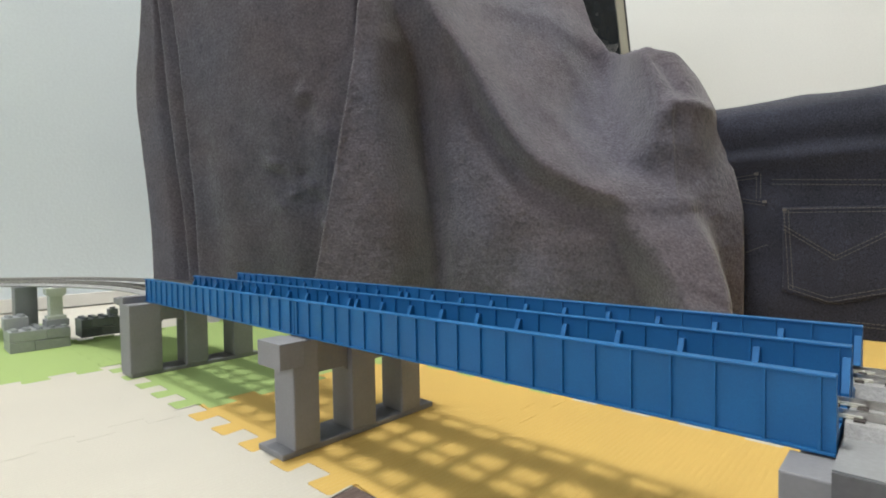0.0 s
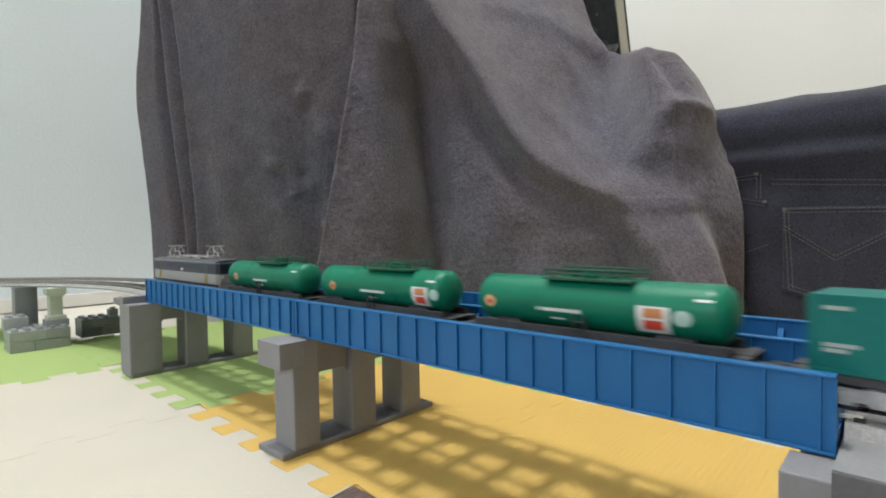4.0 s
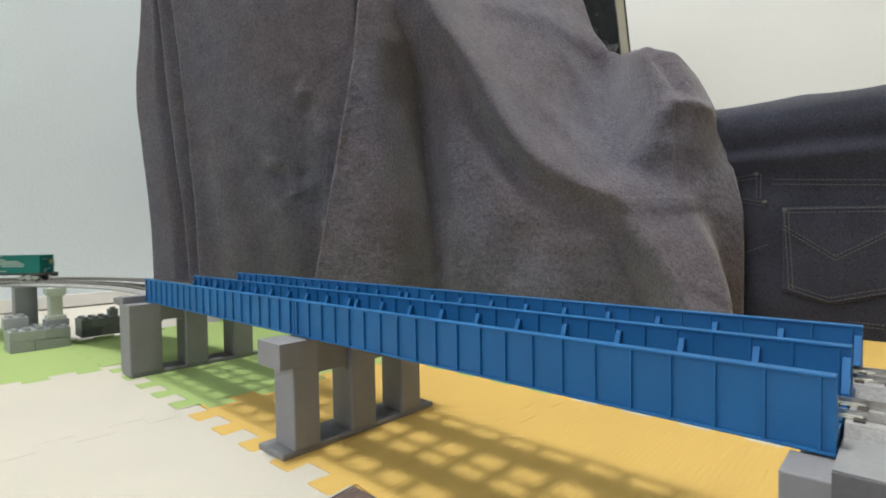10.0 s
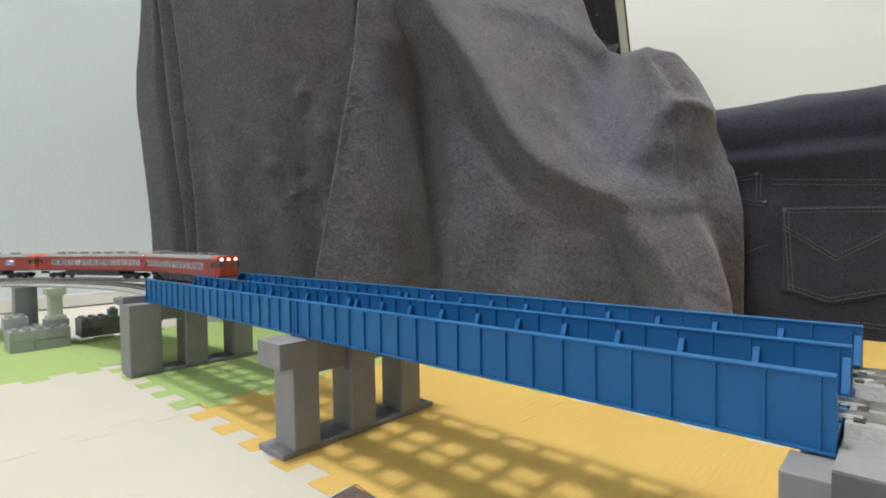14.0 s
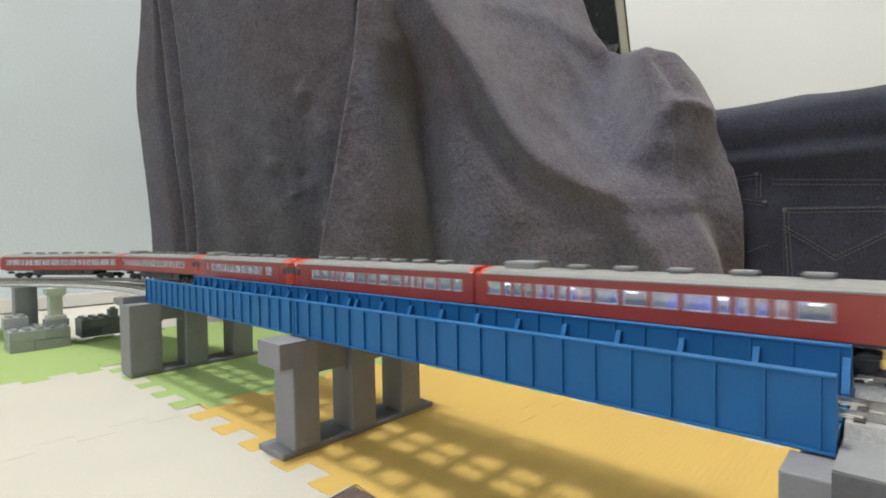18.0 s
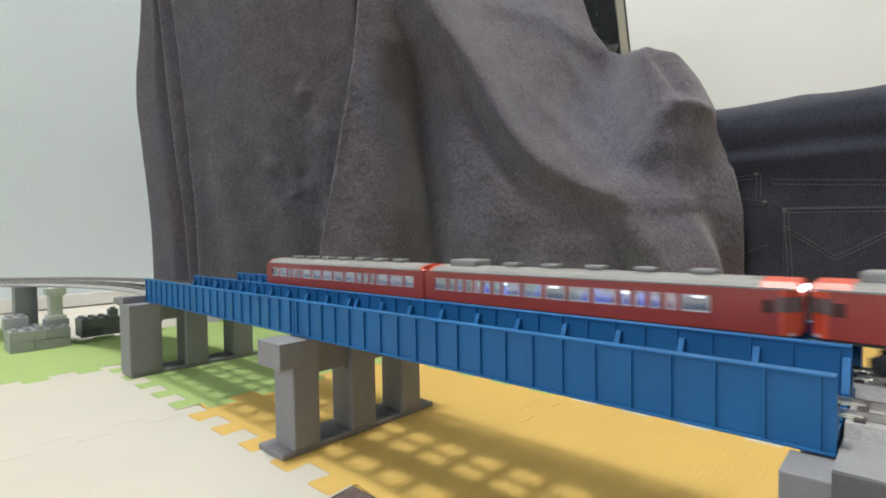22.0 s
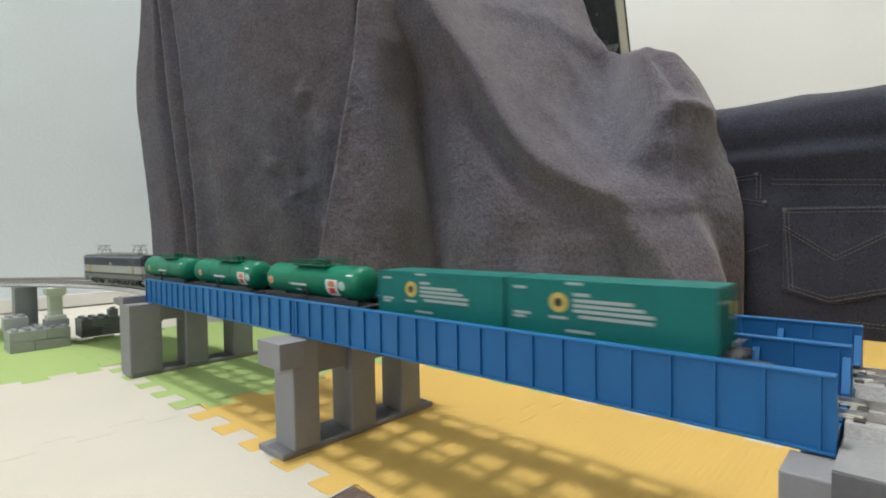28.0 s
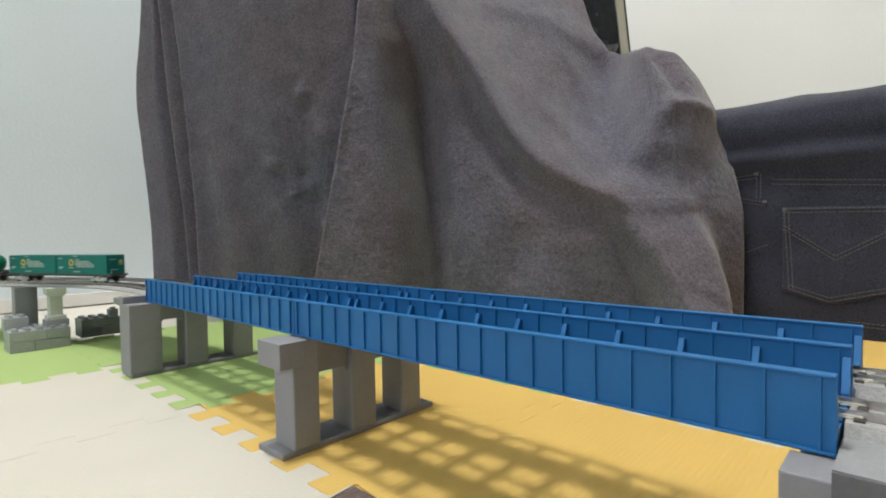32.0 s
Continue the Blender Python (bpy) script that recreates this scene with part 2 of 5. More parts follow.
slab("floor", WALL_X - 0.1, 2.6, -2.4, 1.35, -0.05, -0.008, mat=FLOOR_PALE, label="pale smooth vinyl floor under the foam tiles", category="floor")
slab("wall_west", WALL_X - 0.1, WALL_X, -2.4, 1.35, -0.008, 2.4, mat=WALL_COOL, label="white papered wall beside the railway, the light's cool cast in its colour", category="wall")
slab("wall_north", WALL_X, 2.6, 1.25, 1.35, -0.008, 2.4, mat=WALL_WARM, label="plain warm white wall behind the blanket", category="wall")
slab("wall_east", 2.5, 2.6, -2.4, 1.25, -0.008, 2.4, mat=WALL_UNSEEN, label="plain beige wall out of view, darkened to cut bounced light", category="wall")
SOUTH = "plain beige wall of the room around the unseen window"
slab("wall_south", WALL_X, -0.80, -2.4, -2.3, -0.008, 2.4, mat=WALL_UNSEEN, label=SOUTH, category="wall")
slab("wall_south", 0.60, 2.5, -2.4, -2.3, -0.008, 2.4, mat=WALL_UNSEEN, label=SOUTH, category="wall")
slab("wall_south", -0.80, 0.60, -2.4, -2.3, -0.008, 0.60, mat=WALL_UNSEEN, label=SOUTH, category="wall")
slab("wall_south", -0.80, 0.60, -2.4, -2.3, 1.90, 2.4, mat=WALL_UNSEEN, label=SOUTH, category="wall")
window = thing("window_1", "unseen white framed window built around the fill lamp", "window", kind="structure")
part("window_frame", boxes((-0.80, -0.76, -2.39, -2.33, 0.60, 1.90), (0.56, 0.60, -2.39, -2.33, 0.60, 1.90), (-0.76, 0.56, -2.39, -2.33, 0.60, 0.64), (-0.76, 0.56, -2.39, -2.33, 1.86, 1.90), (-0.12, -0.08, -2.39, -2.33, 0.64, 1.86)), TRIM_WHITE, window)
for x in (-0.76, -0.08):
    pane = part("pane", boxes((x, x + 0.64, -2.372, -2.368, 0.64, 1.86)), GLASS, window)
    pane.visible_shadow = False
slab("ceiling", WALL_X - 0.1, 2.6, -2.4, 1.35, 2.4, 2.5, mat=WALL_UNSEEN, label="plain beige ceiling out of view, darkened to cut bounced light", category="ceiling")
slab("baseboard", WALL_X + 0.0005, WALL_X + 0.012, -2.3, 1.25, -0.0060, 0.011, mat=TRIM_WHITE, label="low white skirting strip along the wall", category="baseboard")

# ---- foam tiles with jigsaw edges ----
TILE, TILE_Y = 0.1366, 0.1455
TILE_X0, TILE_Y0 = -0.4050, -0.0115


def seam(length, out):
    """The jigsaw edge of a tile, from 0 to its length: five dovetail teeth a side; points (along, across)."""
    step, a = length / 5, 0.0058
    pts = []
    for k in range(5):
        c = (k + 0.5) * step
        for d, q in ((-0.0070, -a), (-0.0058, -a + 0.0005), (-0.0056, -a + 0.0020), (-0.0078, a - 0.0026), (-0.0077, a - 0.0010), (-0.0062, a), (0.0062, a), (0.0077, a - 0.0010), (0.0078, a - 0.0026), (0.0056, -a + 0.0020), (0.0058, -a + 0.0005), (0.0070, -a)):
            pts.append((c + d, q * out))
    return pts


def foam_tile(i, j, color):
    x0, y0 = TILE_X0 + i * TILE, TILE_Y0 + j * TILE_Y
    g = 0.00010
    s = seam(TILE, 1)
    c = 0.0058
    low = [(x0 - c + g, y0 + c + g)] + [(x0 + a, y0 - b + g) for a, b in s]
    right = [(x0 + TILE - c - g, y0 + c + g)] + [(x0 + TILE + b - g, y0 + a * TILE_Y / TILE) for a, b in s]
    top = [(x0 + TILE - c - g, y0 + TILE_Y + c - g)] + [(x0 + a, y0 + TILE_Y - b - g) for a, b in s][::-1]
    left = [(x0 - c + g, y0 + TILE_Y + c - g)] + [(x0 + b + g, y0 + a * TILE_Y / TILE) for a, b in s][::-1]
    bm = bmesh.new()
    prism(bm, low + right + top + left, "z", -0.008, 0.0)
    mat, word = {"w": (MAT_WHITE, "cream"), "y": (MAT_YELLOW, "yellow"), "g": (MAT_GREEN, "lime green"), "b": (MAT_BROWN, "dark brown")}[color]
    edge = [e for e in bm.edges if all(v.co.z > -0.001 for v in e.verts)]
    bmesh.ops.bevel(bm, geom=edge, offset=0.0007, segments=2, affect="EDGES")
    ob = link_mesh("foam_tile", bm, mat)
    tagged(ob, word + " jigsaw foam play tile lying on the floor", "floor tile", "foam tiles of the play mat")
    ob.location.z = -0.00002 * ((i * 7 + j * 5) % 3)
    return ob


for j, row in ((-4, "ggwwwwww"), (-3, "ggwwyyww"), (-2, "ggwwwwyy"), (-1, "ggwwbwww"), (0, "ggyyyyyy"), (1, "gggwwwww"), (2, "gggyyyyy")):
    for k, color in enumerate(row):
        foam_tile(k - 1 if j not in (-4, -3, -2, -1) else k - 2, j, color)


# ---- the fleece blanket thrown over something tall ----
def smooth(e0, e1, x):
    t = np.clip((x - e0) / (e1 - e0), 0, 1)
    return t * t * (3 - 2 * t)


def fold(a, z, points):
    """Signed distance from a fold line (negative to its left as one walks along it) of all places (a, z) of the cloth."""
    best, sign = np.full(a.shape, 9.0), np.ones(a.shape)
    for (x0, z0), (x1, z1) in zip(points, points[1:]):
        x0, x1 = x0 * SHEET, x1 * SHEET
        dx, dz = x1 - x0, z1 - z0
        t = np.clip(((a - x0) * dx + (z - z0) * dz) / (dx * dx + dz * dz), 0, 1)
        d = np.hypot(a - x0 - t * dx, z - z0 - t * dz)
        side = np.where((a - x0) * dz - (z - z0) * dx > 0, 1.0, -1.0)
        near = d < best
        best, sign = np.where(near, d, best), np.where(near, side, sign)
    return best * sign


SHEET = 0.535


def blanket():
    cols, rows, back = 700, 420, 40
    px = np.linspace(0, 1, cols)
    ctl = np.linspace(0, 1, 5)
    bx = np.interp(px, ctl, (-0.690, -0.452, -0.301, -0.193, -0.084))
    by = np.interp(px, ctl, (0.072, 0.144, 0.214, 0.293, 0.386))
    ker = np.ones(89) / 89
    bx = np.convolve(np.pad(bx, 44, mode="reflect", reflect_type="odd"), ker, "valid")
    by = np.convolve(np.pad(by, 44, mode="reflect", reflect_type="odd"), ker, "valid")
    # out of the cloth, towards the railway
    nx, ny = np.gradient(by), -np.gradient(bx)
    ln = np.hypot(nx, ny)
    nx, ny = nx / ln, ny / ln
    # height of the top along the cloth
    top = np.interp(px, (0, 0.012, 0.03, 0.10, 0.60, 0.70, 0.740, 0.768, 0.79, 0.815, 0.86, 0.902, 0.939, 0.966, 0.982, 0.992, 1.0),
                    (0.30, 0.38, 0.44, 0.46, 0.46, 0.33, 0.268, 0.249, 0.249, 0.252, 0.268, 0.260, 0.230, 0.198, 0.155, 0.11, 0.05))
    top = np.convolve(np.pad(top, 3, mode="edge"), np.ones(7) / 7, "valid")
    v = np.linspace(0, 1, rows)[:, None]
    hem = 0.026 * (1 - smooth(0.10, 0.16, px))
    z = hem[None, :] + v * (top - hem)[None, :]
    u = np.repeat(px[None, :], rows, 0)
    a = u * SHEET
    def roll(points, amp, left_w, right_w):
        """A rounded fold along a line of (u, z, weight), with its own width on either side."""
        d = fold(a, z, [p[:2] for p in points])
        w = np.interp(z, *zip(*sorted((p[1], p[2]) for p in points))) if abs(points[0][1] - points[-1][1]) > 0.05 else np.interp(u, *zip(*sorted((p[0], p[2]) for p in points)))
        return amp * w * np.exp(-(d / np.where(d < 0, left_w, right_w)) ** 2)

    # the left panel and the overlapping folds beside the wall
    f1 = fold(a, z, [(0.080, 0.0), (0.080, 0.053), (0.077, 0.14), (0.076, 0.231), (0.084, 0.354), (0.092, 0.5)])
    f2 = fold(a, z, [(0.109, 0.0), (0.111, 0.053), (0.113, 0.13), (0.116, 0.202), (0.123, 0.346), (0.130, 0.5)])
    cr = fold(a, z, [(0.314, 0.0), (0.328, 0.048), (0.344, 0.104), (0.366, 0.173), (0.386, 0.244), (0.396, 0.308), (0.399, 0.350), (0.401, 0.50)])
    va = fold(a, z, [(0.486, 0.0), (0.479, 0.053), (0.471, 0.110), (0.459, 0.157), (0.448, 0.214), (0.444, 0.265), (0.430, 0.305), (0.412, 0.50)])
    out = np.zeros_like(z)
    out -= (0.010 + 0.014 * smooth(-0.018, -0.001, f2)) * (1 - smooth(-0.0020, 0.0020, f2))
    out -= (0.006 + 0.012 * smooth(-0.014, -0.001, f1)) * (1 - smooth(-0.0020, 0.0020, f1))
    out += 0.003 * np.exp(-(np.where(f2 > 0, f2, 9) / 0.008) ** 2)
    out += np.where(cr < 0, -0.012 * smooth(-0.16, 0.0, cr), 0.0)
    # shallow upright waves in the flat panel
    out += 0.0022 * np.sin(a * 150 + 5 * z) * smooth(0.12, 0.16, u) * (1 - smooth(-0.03, 0.0, cr)) * (1 - smooth(0.12, 0.30, z))
    # the crease, the roll of cloth beside it and the long hollow that ends the roll
    right = smooth(-0.0012, 0.0040, cr)
    across = np.clip(cr / np.maximum(cr - va, 0.001), 0, 1)
    deep = 1 - 0.80 * smooth(0.22, 0.31, z)
    tube_ = np.where(va < 0, 0.025 - 0.006 * across ** 2 - 0.008 * across ** 4 - 0.034 * deep * across ** 8, (0.011 - 0.034 * deep) * (1 - smooth(0.006, 0.130, va)))
    for _ in range(10):
        g = np.pad(tube_, 1, mode="edge")
        tube_ = (g[:-2, 1:-1] + g[2:, 1:-1] + g[1:-1, :-2] + g[1:-1, 2:] + tube_) / 5
    out += right * (tube_ + 0.003 * np.exp(-(cr / 0.007) ** 2) - 0.018 * deep * np.exp(-((va - 0.002) / np.where(va < 0.002, 0.010, 0.018)) ** 2))
    out -= 0.05 * (z - 0.05) * right * (1 - smooth(0.02, 0.12, va))
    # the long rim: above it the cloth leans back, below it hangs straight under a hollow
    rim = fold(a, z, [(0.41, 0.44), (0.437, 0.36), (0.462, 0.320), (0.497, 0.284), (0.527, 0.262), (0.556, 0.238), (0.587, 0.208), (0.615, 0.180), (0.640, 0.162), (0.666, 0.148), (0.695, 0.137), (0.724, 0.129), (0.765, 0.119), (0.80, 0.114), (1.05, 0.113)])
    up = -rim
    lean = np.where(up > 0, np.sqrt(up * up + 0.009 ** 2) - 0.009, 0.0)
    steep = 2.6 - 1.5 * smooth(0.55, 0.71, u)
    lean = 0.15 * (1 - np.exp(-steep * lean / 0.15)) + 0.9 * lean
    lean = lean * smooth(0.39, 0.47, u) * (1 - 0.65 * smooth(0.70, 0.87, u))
    # the panel beside the wall hangs a little forward
    out += 0.15 * (z - 0.21) * (1 - smooth(-0.006, 0.002, cr))
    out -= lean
    under = 1 - 0.75 * smooth(0.62, 0.76, u)
    out -= 0.013 * np.exp(-((up + 0.015) / np.where(up < -0.015, 0.015, 0.008)) ** 2) * smooth(0.50, 0.58, u) * under
    out += 0.004 * np.exp(-(up / np.where(up > 0, 0.010, 0.007)) ** 2) * smooth(0.44, 0.50, u) * (1 - smooth(0.77, 0.81, u))
    # broad swell of the hanging part
    out += 0.010 * np.exp(-(((u - 0.58) / 0.05) ** 2) - ((z - 0.085) / 0.05) ** 2)
    out += 0.014 * np.exp(-(((u - 0.66) / 0.075) ** 2)) * (1 - smooth(0.0, 0.10, z))
    out += roll([(0.63, 0.02, 0.6), (0.62, 0.07, 1.0), (0.60, 0.12, 0.3)], -0.005, 0.014, 0.018)
    # the flat strip that turns down from the rim's end, between two bends
    bend = fold(a, z, [(0.850, 0.0), (0.841, 0.017), (0.830, 0.042), (0.805, 0.079), (0.779, 0.113), (0.765, 0.150), (0.75, 0.20)])
    turn = fold(a, z, [(0.945, 0.0), (0.930, 0.029), (0.914, 0.055), (0.899, 0.078), (0.884, 0.112), (0.868, 0.127), (0.86, 0.20)])
    low = 1 - smooth(0.112, 0.150, z)
    out += low * smooth(-0.012, 0.010, bend) * (1 - smooth(-0.006, 0.034, turn)) * (0.006 + 0.54 * np.maximum(0.118 - z, 0))
    out += low * 0.0010 * np.exp(-(turn / 0.006) ** 2) + low * 0.002 * np.exp(-(bend / 0.006) ** 2)
    out += roll([(0.843, 0.044, 0.2), (0.885, 0.032, 1.0), (0.924, 0.020, 0.6)], -0.003, 0.005, 0.007)
    # small folds that fan out over the leaning part, and the flap above the neck
    out += roll([(0.575, 0.292, 0.3), (0.647, 0.275, 0.8), (0.709, 0.256, 1.0), (0.773, 0.236, 1.0)], 0.006, 0.016, 0.008)
    out += roll([(0.60, 0.235, 0.0), (0.672, 0.193, 1.0), (0.725, 0.163, 1.0), (0.784, 0.133, 0.2)], 0.0035, 0.010, 0.007)
    out += roll([(0.66, 0.265, 0.0), (0.708, 0.230, 1.0), (0.751, 0.181, 1.0), (0.801, 0.142, 0.2)], 0.0040, 0.012, 0.007)
    out += roll([(0.64, 0.185, 0.0), (0.690, 0.158, 1.0), (0.735, 0.140, 0.3)], 0.0025, 0.008, 0.006)
    # the hump: cloth that leans back above its rim and hangs straight below
    inside = 1 - (1 - smooth(0.0, 0.046, turn) * low) * (1 - smooth(0.755, 0.875, u) * smooth(0.105, 0.165, z)) * (1 - smooth(0.90, 0.955, u))
    panel = 0.002 - 0.30 * np.maximum(a - 0.90 * SHEET, 0) - 0.10 * np.maximum(np.minimum(z, 0.20) - 0.10, 0) - 0.75 * np.maximum(z - 0.198, 0) ** 1.08
    out = out * (1 - inside) + panel * inside
    lean = lean * (1 - inside)
    # hollow beside the hump, its curved rim and its pleats
    out += roll([(0.867, 0.115, 0.2), (0.801, 0.147, 1.0), (0.810, 0.190, 1.0), (0.818, 0.223, 0.5)], -0.008, 0.014, 0.012)
    out += roll([(0.935, 0.193, 0.9), (0.875, 0.197, 1.0), (0.843, 0.186, 1.0), (0.828, 0.166, 0.4)], 0.006, 0.010, 0.008)
    out += roll([(0.871, 0.127, 0.3), (0.869, 0.150, 1.0), (0.865, 0.172, 0.5)], 0.004, 0.016, 0.018)
    out += roll([(0.845, 0.205, 0.2), (0.848, 0.222, 1.0), (0.838, 0.243, 0.8)], 0.004, 0.006, 0.009)
    out += roll([(0.895, 0.205, 0.3), (0.880, 0.222, 1.0), (0.868, 0.238, 0.8)], -0.004, 0.006, 0.007)
    out += roll([(0.900, 0.150, 0.0), (0.905, 0.105, 1.0), (0.925, 0.060, 0.5)], -0.004, 0.010, 0.012)
    # soften, as thick cloth does
    for _ in range(3):
        g = np.pad(out, 1, mode="edge")
        out = (g[:-2, 1:-1] + g[2:, 1:-1] + g[1:-1, :-2] + g[1:-1, 2:] + 2 * out) / 6
    # tufts and small dents
    for uu, zz, amp, w in ((0.292, 0.226, 0.0030, 0.006), (0.294, 0.212, -0.0026, 0.007), (0.238, 0.162, 0.0026, 0.006), (0.240, 0.151, -0.0030, 0.008), (0.252, 0.143, -0.002, 0.006), (0.290, 0.138, 0.0022, 0.005), (0.300, 0.122, -0.0035, 0.008), (0.322, 0.186, 0.0014, 0.010), (0.33, 0.112, -0.003, 0.007), (0.262, 0.130, 0.0022, 0.004), (0.275, 0.150, -0.0024, 0.005), (0.308, 0.100, 0.0024, 0.004), (0.318, 0.088, -0.0022, 0.005), (0.284, 0.240, -0.0020, 0.005), (0.245, 0.120, 0.0016, 0.005)):
        out += 1.6 * amp * np.exp(-(((a - uu * SHEET) ** 2 + (z - zz) ** 2) / w ** 2))
    # free edges
    out -= 0.028 * smooth(0.09, 0.20, z) * smooth(0.90, 1.0, u)
    out -= 0.035 * (1 - smooth(0.0, 0.018, u)) ** 2 + 0.045 * smooth(0.975, 1.0, u) ** 2
    out -= 0.03 * smooth(0.95, 1.0, v) ** 2
    xs, ys = bx[None, :] + nx[None, :] * out, by[None, :] + ny[None, :] * out
    # the side beside the wall is shifted to fit its outline in the camera's view
    outline_shift = (0.044 * smooth(0.225, 0.395, z) + 0.005 * smooth(0.26, 0.38, z)) * (1 - smooth(0.0, 0.10, u))
    outline_shift = outline_shift + (0.008 * smooth(0.10, 0.24, z) - 0.018 * (1 - smooth(0.0, 0.13, z))) * (1 - smooth(0.05, 0.30, u))
    xs, ys = xs + outline_shift * 0.96, ys + outline_shift * 0.29
    # where it leans back it is widened and raised to keep its place in the camera's view
    view_shift = lean * 2.1 * (u - 0.51) * SHEET
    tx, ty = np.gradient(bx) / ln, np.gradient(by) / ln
    xs, ys = xs + tx[None, :] * view_shift, ys + ty[None, :] * view_shift
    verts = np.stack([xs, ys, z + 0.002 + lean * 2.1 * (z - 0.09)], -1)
    for r in range(rows):
        for c in range(cols):
            q = Vector((u[r, c] * 9, z[r, c] * 14, 0.3))
            d = 0.0022 * noise.noise(q) + 0.0010 * noise.noise(q * 4) + 0.0005 * noise.noise(q * 13)
            d *= 0.35 + 0.65 * min(1.0, u[r, c] / 0.2) ** 2
            verts[r, c, 0] += nx[c] * d
            verts[r, c, 1] += ny[c] * d
    # the cloth goes on over the top and down behind
    last = verts[-1]
    extra = []
    for b in range(1, back + 1):
        k = b / back
        e = last.copy()
        e[:, 0] -= nx * 0.16 * k
        e[:, 1] -= ny * 0.16 * k
        e[:, 2] = last[:, 2] + 0.006 * math.sin(k * math.pi) - last[:, 2] * 0.98 * smooth(0.45, 1.0, np.full(cols, k))
        extra.append(e)
    verts = np.concatenate([verts, np.array(extra)], 0)
    total = rows + back
    idx = np.arange(total * cols).reshape(total, cols)
    faces = np.stack([idx[:-1, :-1], idx[:-1, 1:], idx[1:, 1:], idx[1:, :-1]], -1).reshape(-1, 4)
    me = bpy.data.meshes.new("fleece_blanket")
    me.from_pydata(verts.reshape(-1, 3).tolist(), [], faces.tolist())
    me.polygons.foreach_set("use_smooth", [True] * len(me.polygons))
    me.materials.append(FLEECE)
    ob = new("fleece_blanket", me)
    return tagged(ob, "charcoal grey fleece blanket draped over something tall in loose folds", "blanket")


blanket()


# ---- the dark jeans hung beside the blanket ----
def jeans():
    cols, rows = 150, 110
    x0, x1 = -0.20, 0.16
    root = thing("jeans", "dark indigo denim jeans hanging flat with tan stitching", "jeans")

    def height(x):
        return 0.2032 + 0.004 * x + 0.0012 * math.sin(x * 70) + 0.002 * math.exp(-((x + 0.062) / 0.012) ** 2)

    def front(x, z):
        waves = 0.0035 * math.sin(x * 17 + 1.0) + 0.003 * noise.noise(Vector((x * 11, z * 22, 1.0)))
        band = -0.006 * math.exp(-((z - 0.176) / 0.016) ** 2) - 0.005 * math.exp(-((z - 0.150) / 0.008) ** 2)
        return 0.405 + waves + band + 0.010 * max(0.0, (z - 0.188) / 0.012) ** 2

    def sheet(name, xa, xb, low, high, lift, mat, label=""):
        """A layer of cloth between two heights (functions of x) on the front."""
        bm = bmesh.new()
        grid = []
        for r in range(rows if not lift else 30):
            row = []
            n = rows if not lift else 30
            for c in range(cols if not lift else 40):
                m = cols if not lift else 40
                x = xa + (xb - xa) * c / (m - 1)
                z = low(x) + (high(x) - low(x)) * r / (n - 1)
                row.append(bm.verts.new((x, front(x, z) - lift, z)))
            grid.append(row)
        for r0, r1 in zip(grid, grid[1:]):
            for k in range(len(r0) - 1):
                bm.faces.new((r0[k], r0[k + 1], r1[k + 1], r1[k]))
        rim = [e for e in bm.edges if e.is_boundary]
        got = bmesh.ops.extrude_edge_only(bm, edges=rim)
        for q in got["geom"]:
            if isinstance(q, bmesh.types.BMVert):
                q.co.y += 0.03 if not lift else lift
        return part(name, bm, mat, root, label, smooth=True)

    sheet("denim", x0, x1, lambda x: 0.0, height, 0.0, DENIM)
    # the back pocket: straight sides and a blunt point below
    sheet("pocket", -0.0735, 0.0004, lambda x: 0.0275 + 0.29 * max(0.0, abs(x + 0.0395) - 0.004), lambda x: 0.1080 - 0.02 * (x + 0.0735), 0.0011, DENIM, "patch pocket with double stitching")

    def seam_line(points, lift=0.0013):
        bm = bmesh.new()
        for (xa, za), (xb, zb) in zip(points, points[1:]):
            length = math.hypot(xb - xa, zb - za)
            n = max(2, int(length / 0.0030))
            for k in range(n):
                q = []
                for t in ((k + 0.08) / n, (k + 0.86) / n):
                    x, z = xa + (xb - xa) * t, za + (zb - za) * t
                    q.append((x, front(x, z) - lift, z))
                tube(bm, q, 0.00036, 4)
        part("stitching", bm, THREAD, root, "tan seam thread")

    def double(points, dx, dz, lift=0.0013):
        seam_line(points, lift)
        seam_line([(x + dx, z + dz) for x, z in points], lift)

    double([(-0.0818, 0.1325), (-0.045, 0.1295), (0.03, 0.1235)], 0.0, -0.0040, 0.0004)          # yoke
    double([(-0.125, 0.1350), (-0.0930, 0.1378)], 0.0, -0.0030, 0.0004)                            # fly facing
    double([(-0.0930, 0.1385), (-0.0932, 0.1165)], 0.0032, 0.0, 0.0004)
    double([(-0.125, 0.1200), (-0.1100, 0.1184), (-0.0860, 0.1131)], 0.0, -0.0030, 0.0004)
    double([(-0.0730, 0.1065), (0.0000, 0.1050)], 0.0, -0.0030)                                     # pocket mouth
    double([(-0.0725, 0.1060), (-0.0690, 0.0385)], 0.0030, 0.0)                                    # pocket side
    double([(-0.0690, 0.0385), (-0.0413, 0.0290), (0.0000, 0.0405)], 0.0, 0.0034)                  # pocket point
    double([(-0.0725, 0.0925), (-0.0375, 0.0668), (0.0000, 0.0900)], 0.0, -0.0034)                 # arcs
    seam_line([(-0.115, 0.0630), (-0.1046, 0.0676), (-0.0846, 0.0762)], 0.0004)
    double([(-0.030, 0.0140), (0.03, 0.0115)], 0.0, -0.0030, 0.0004)
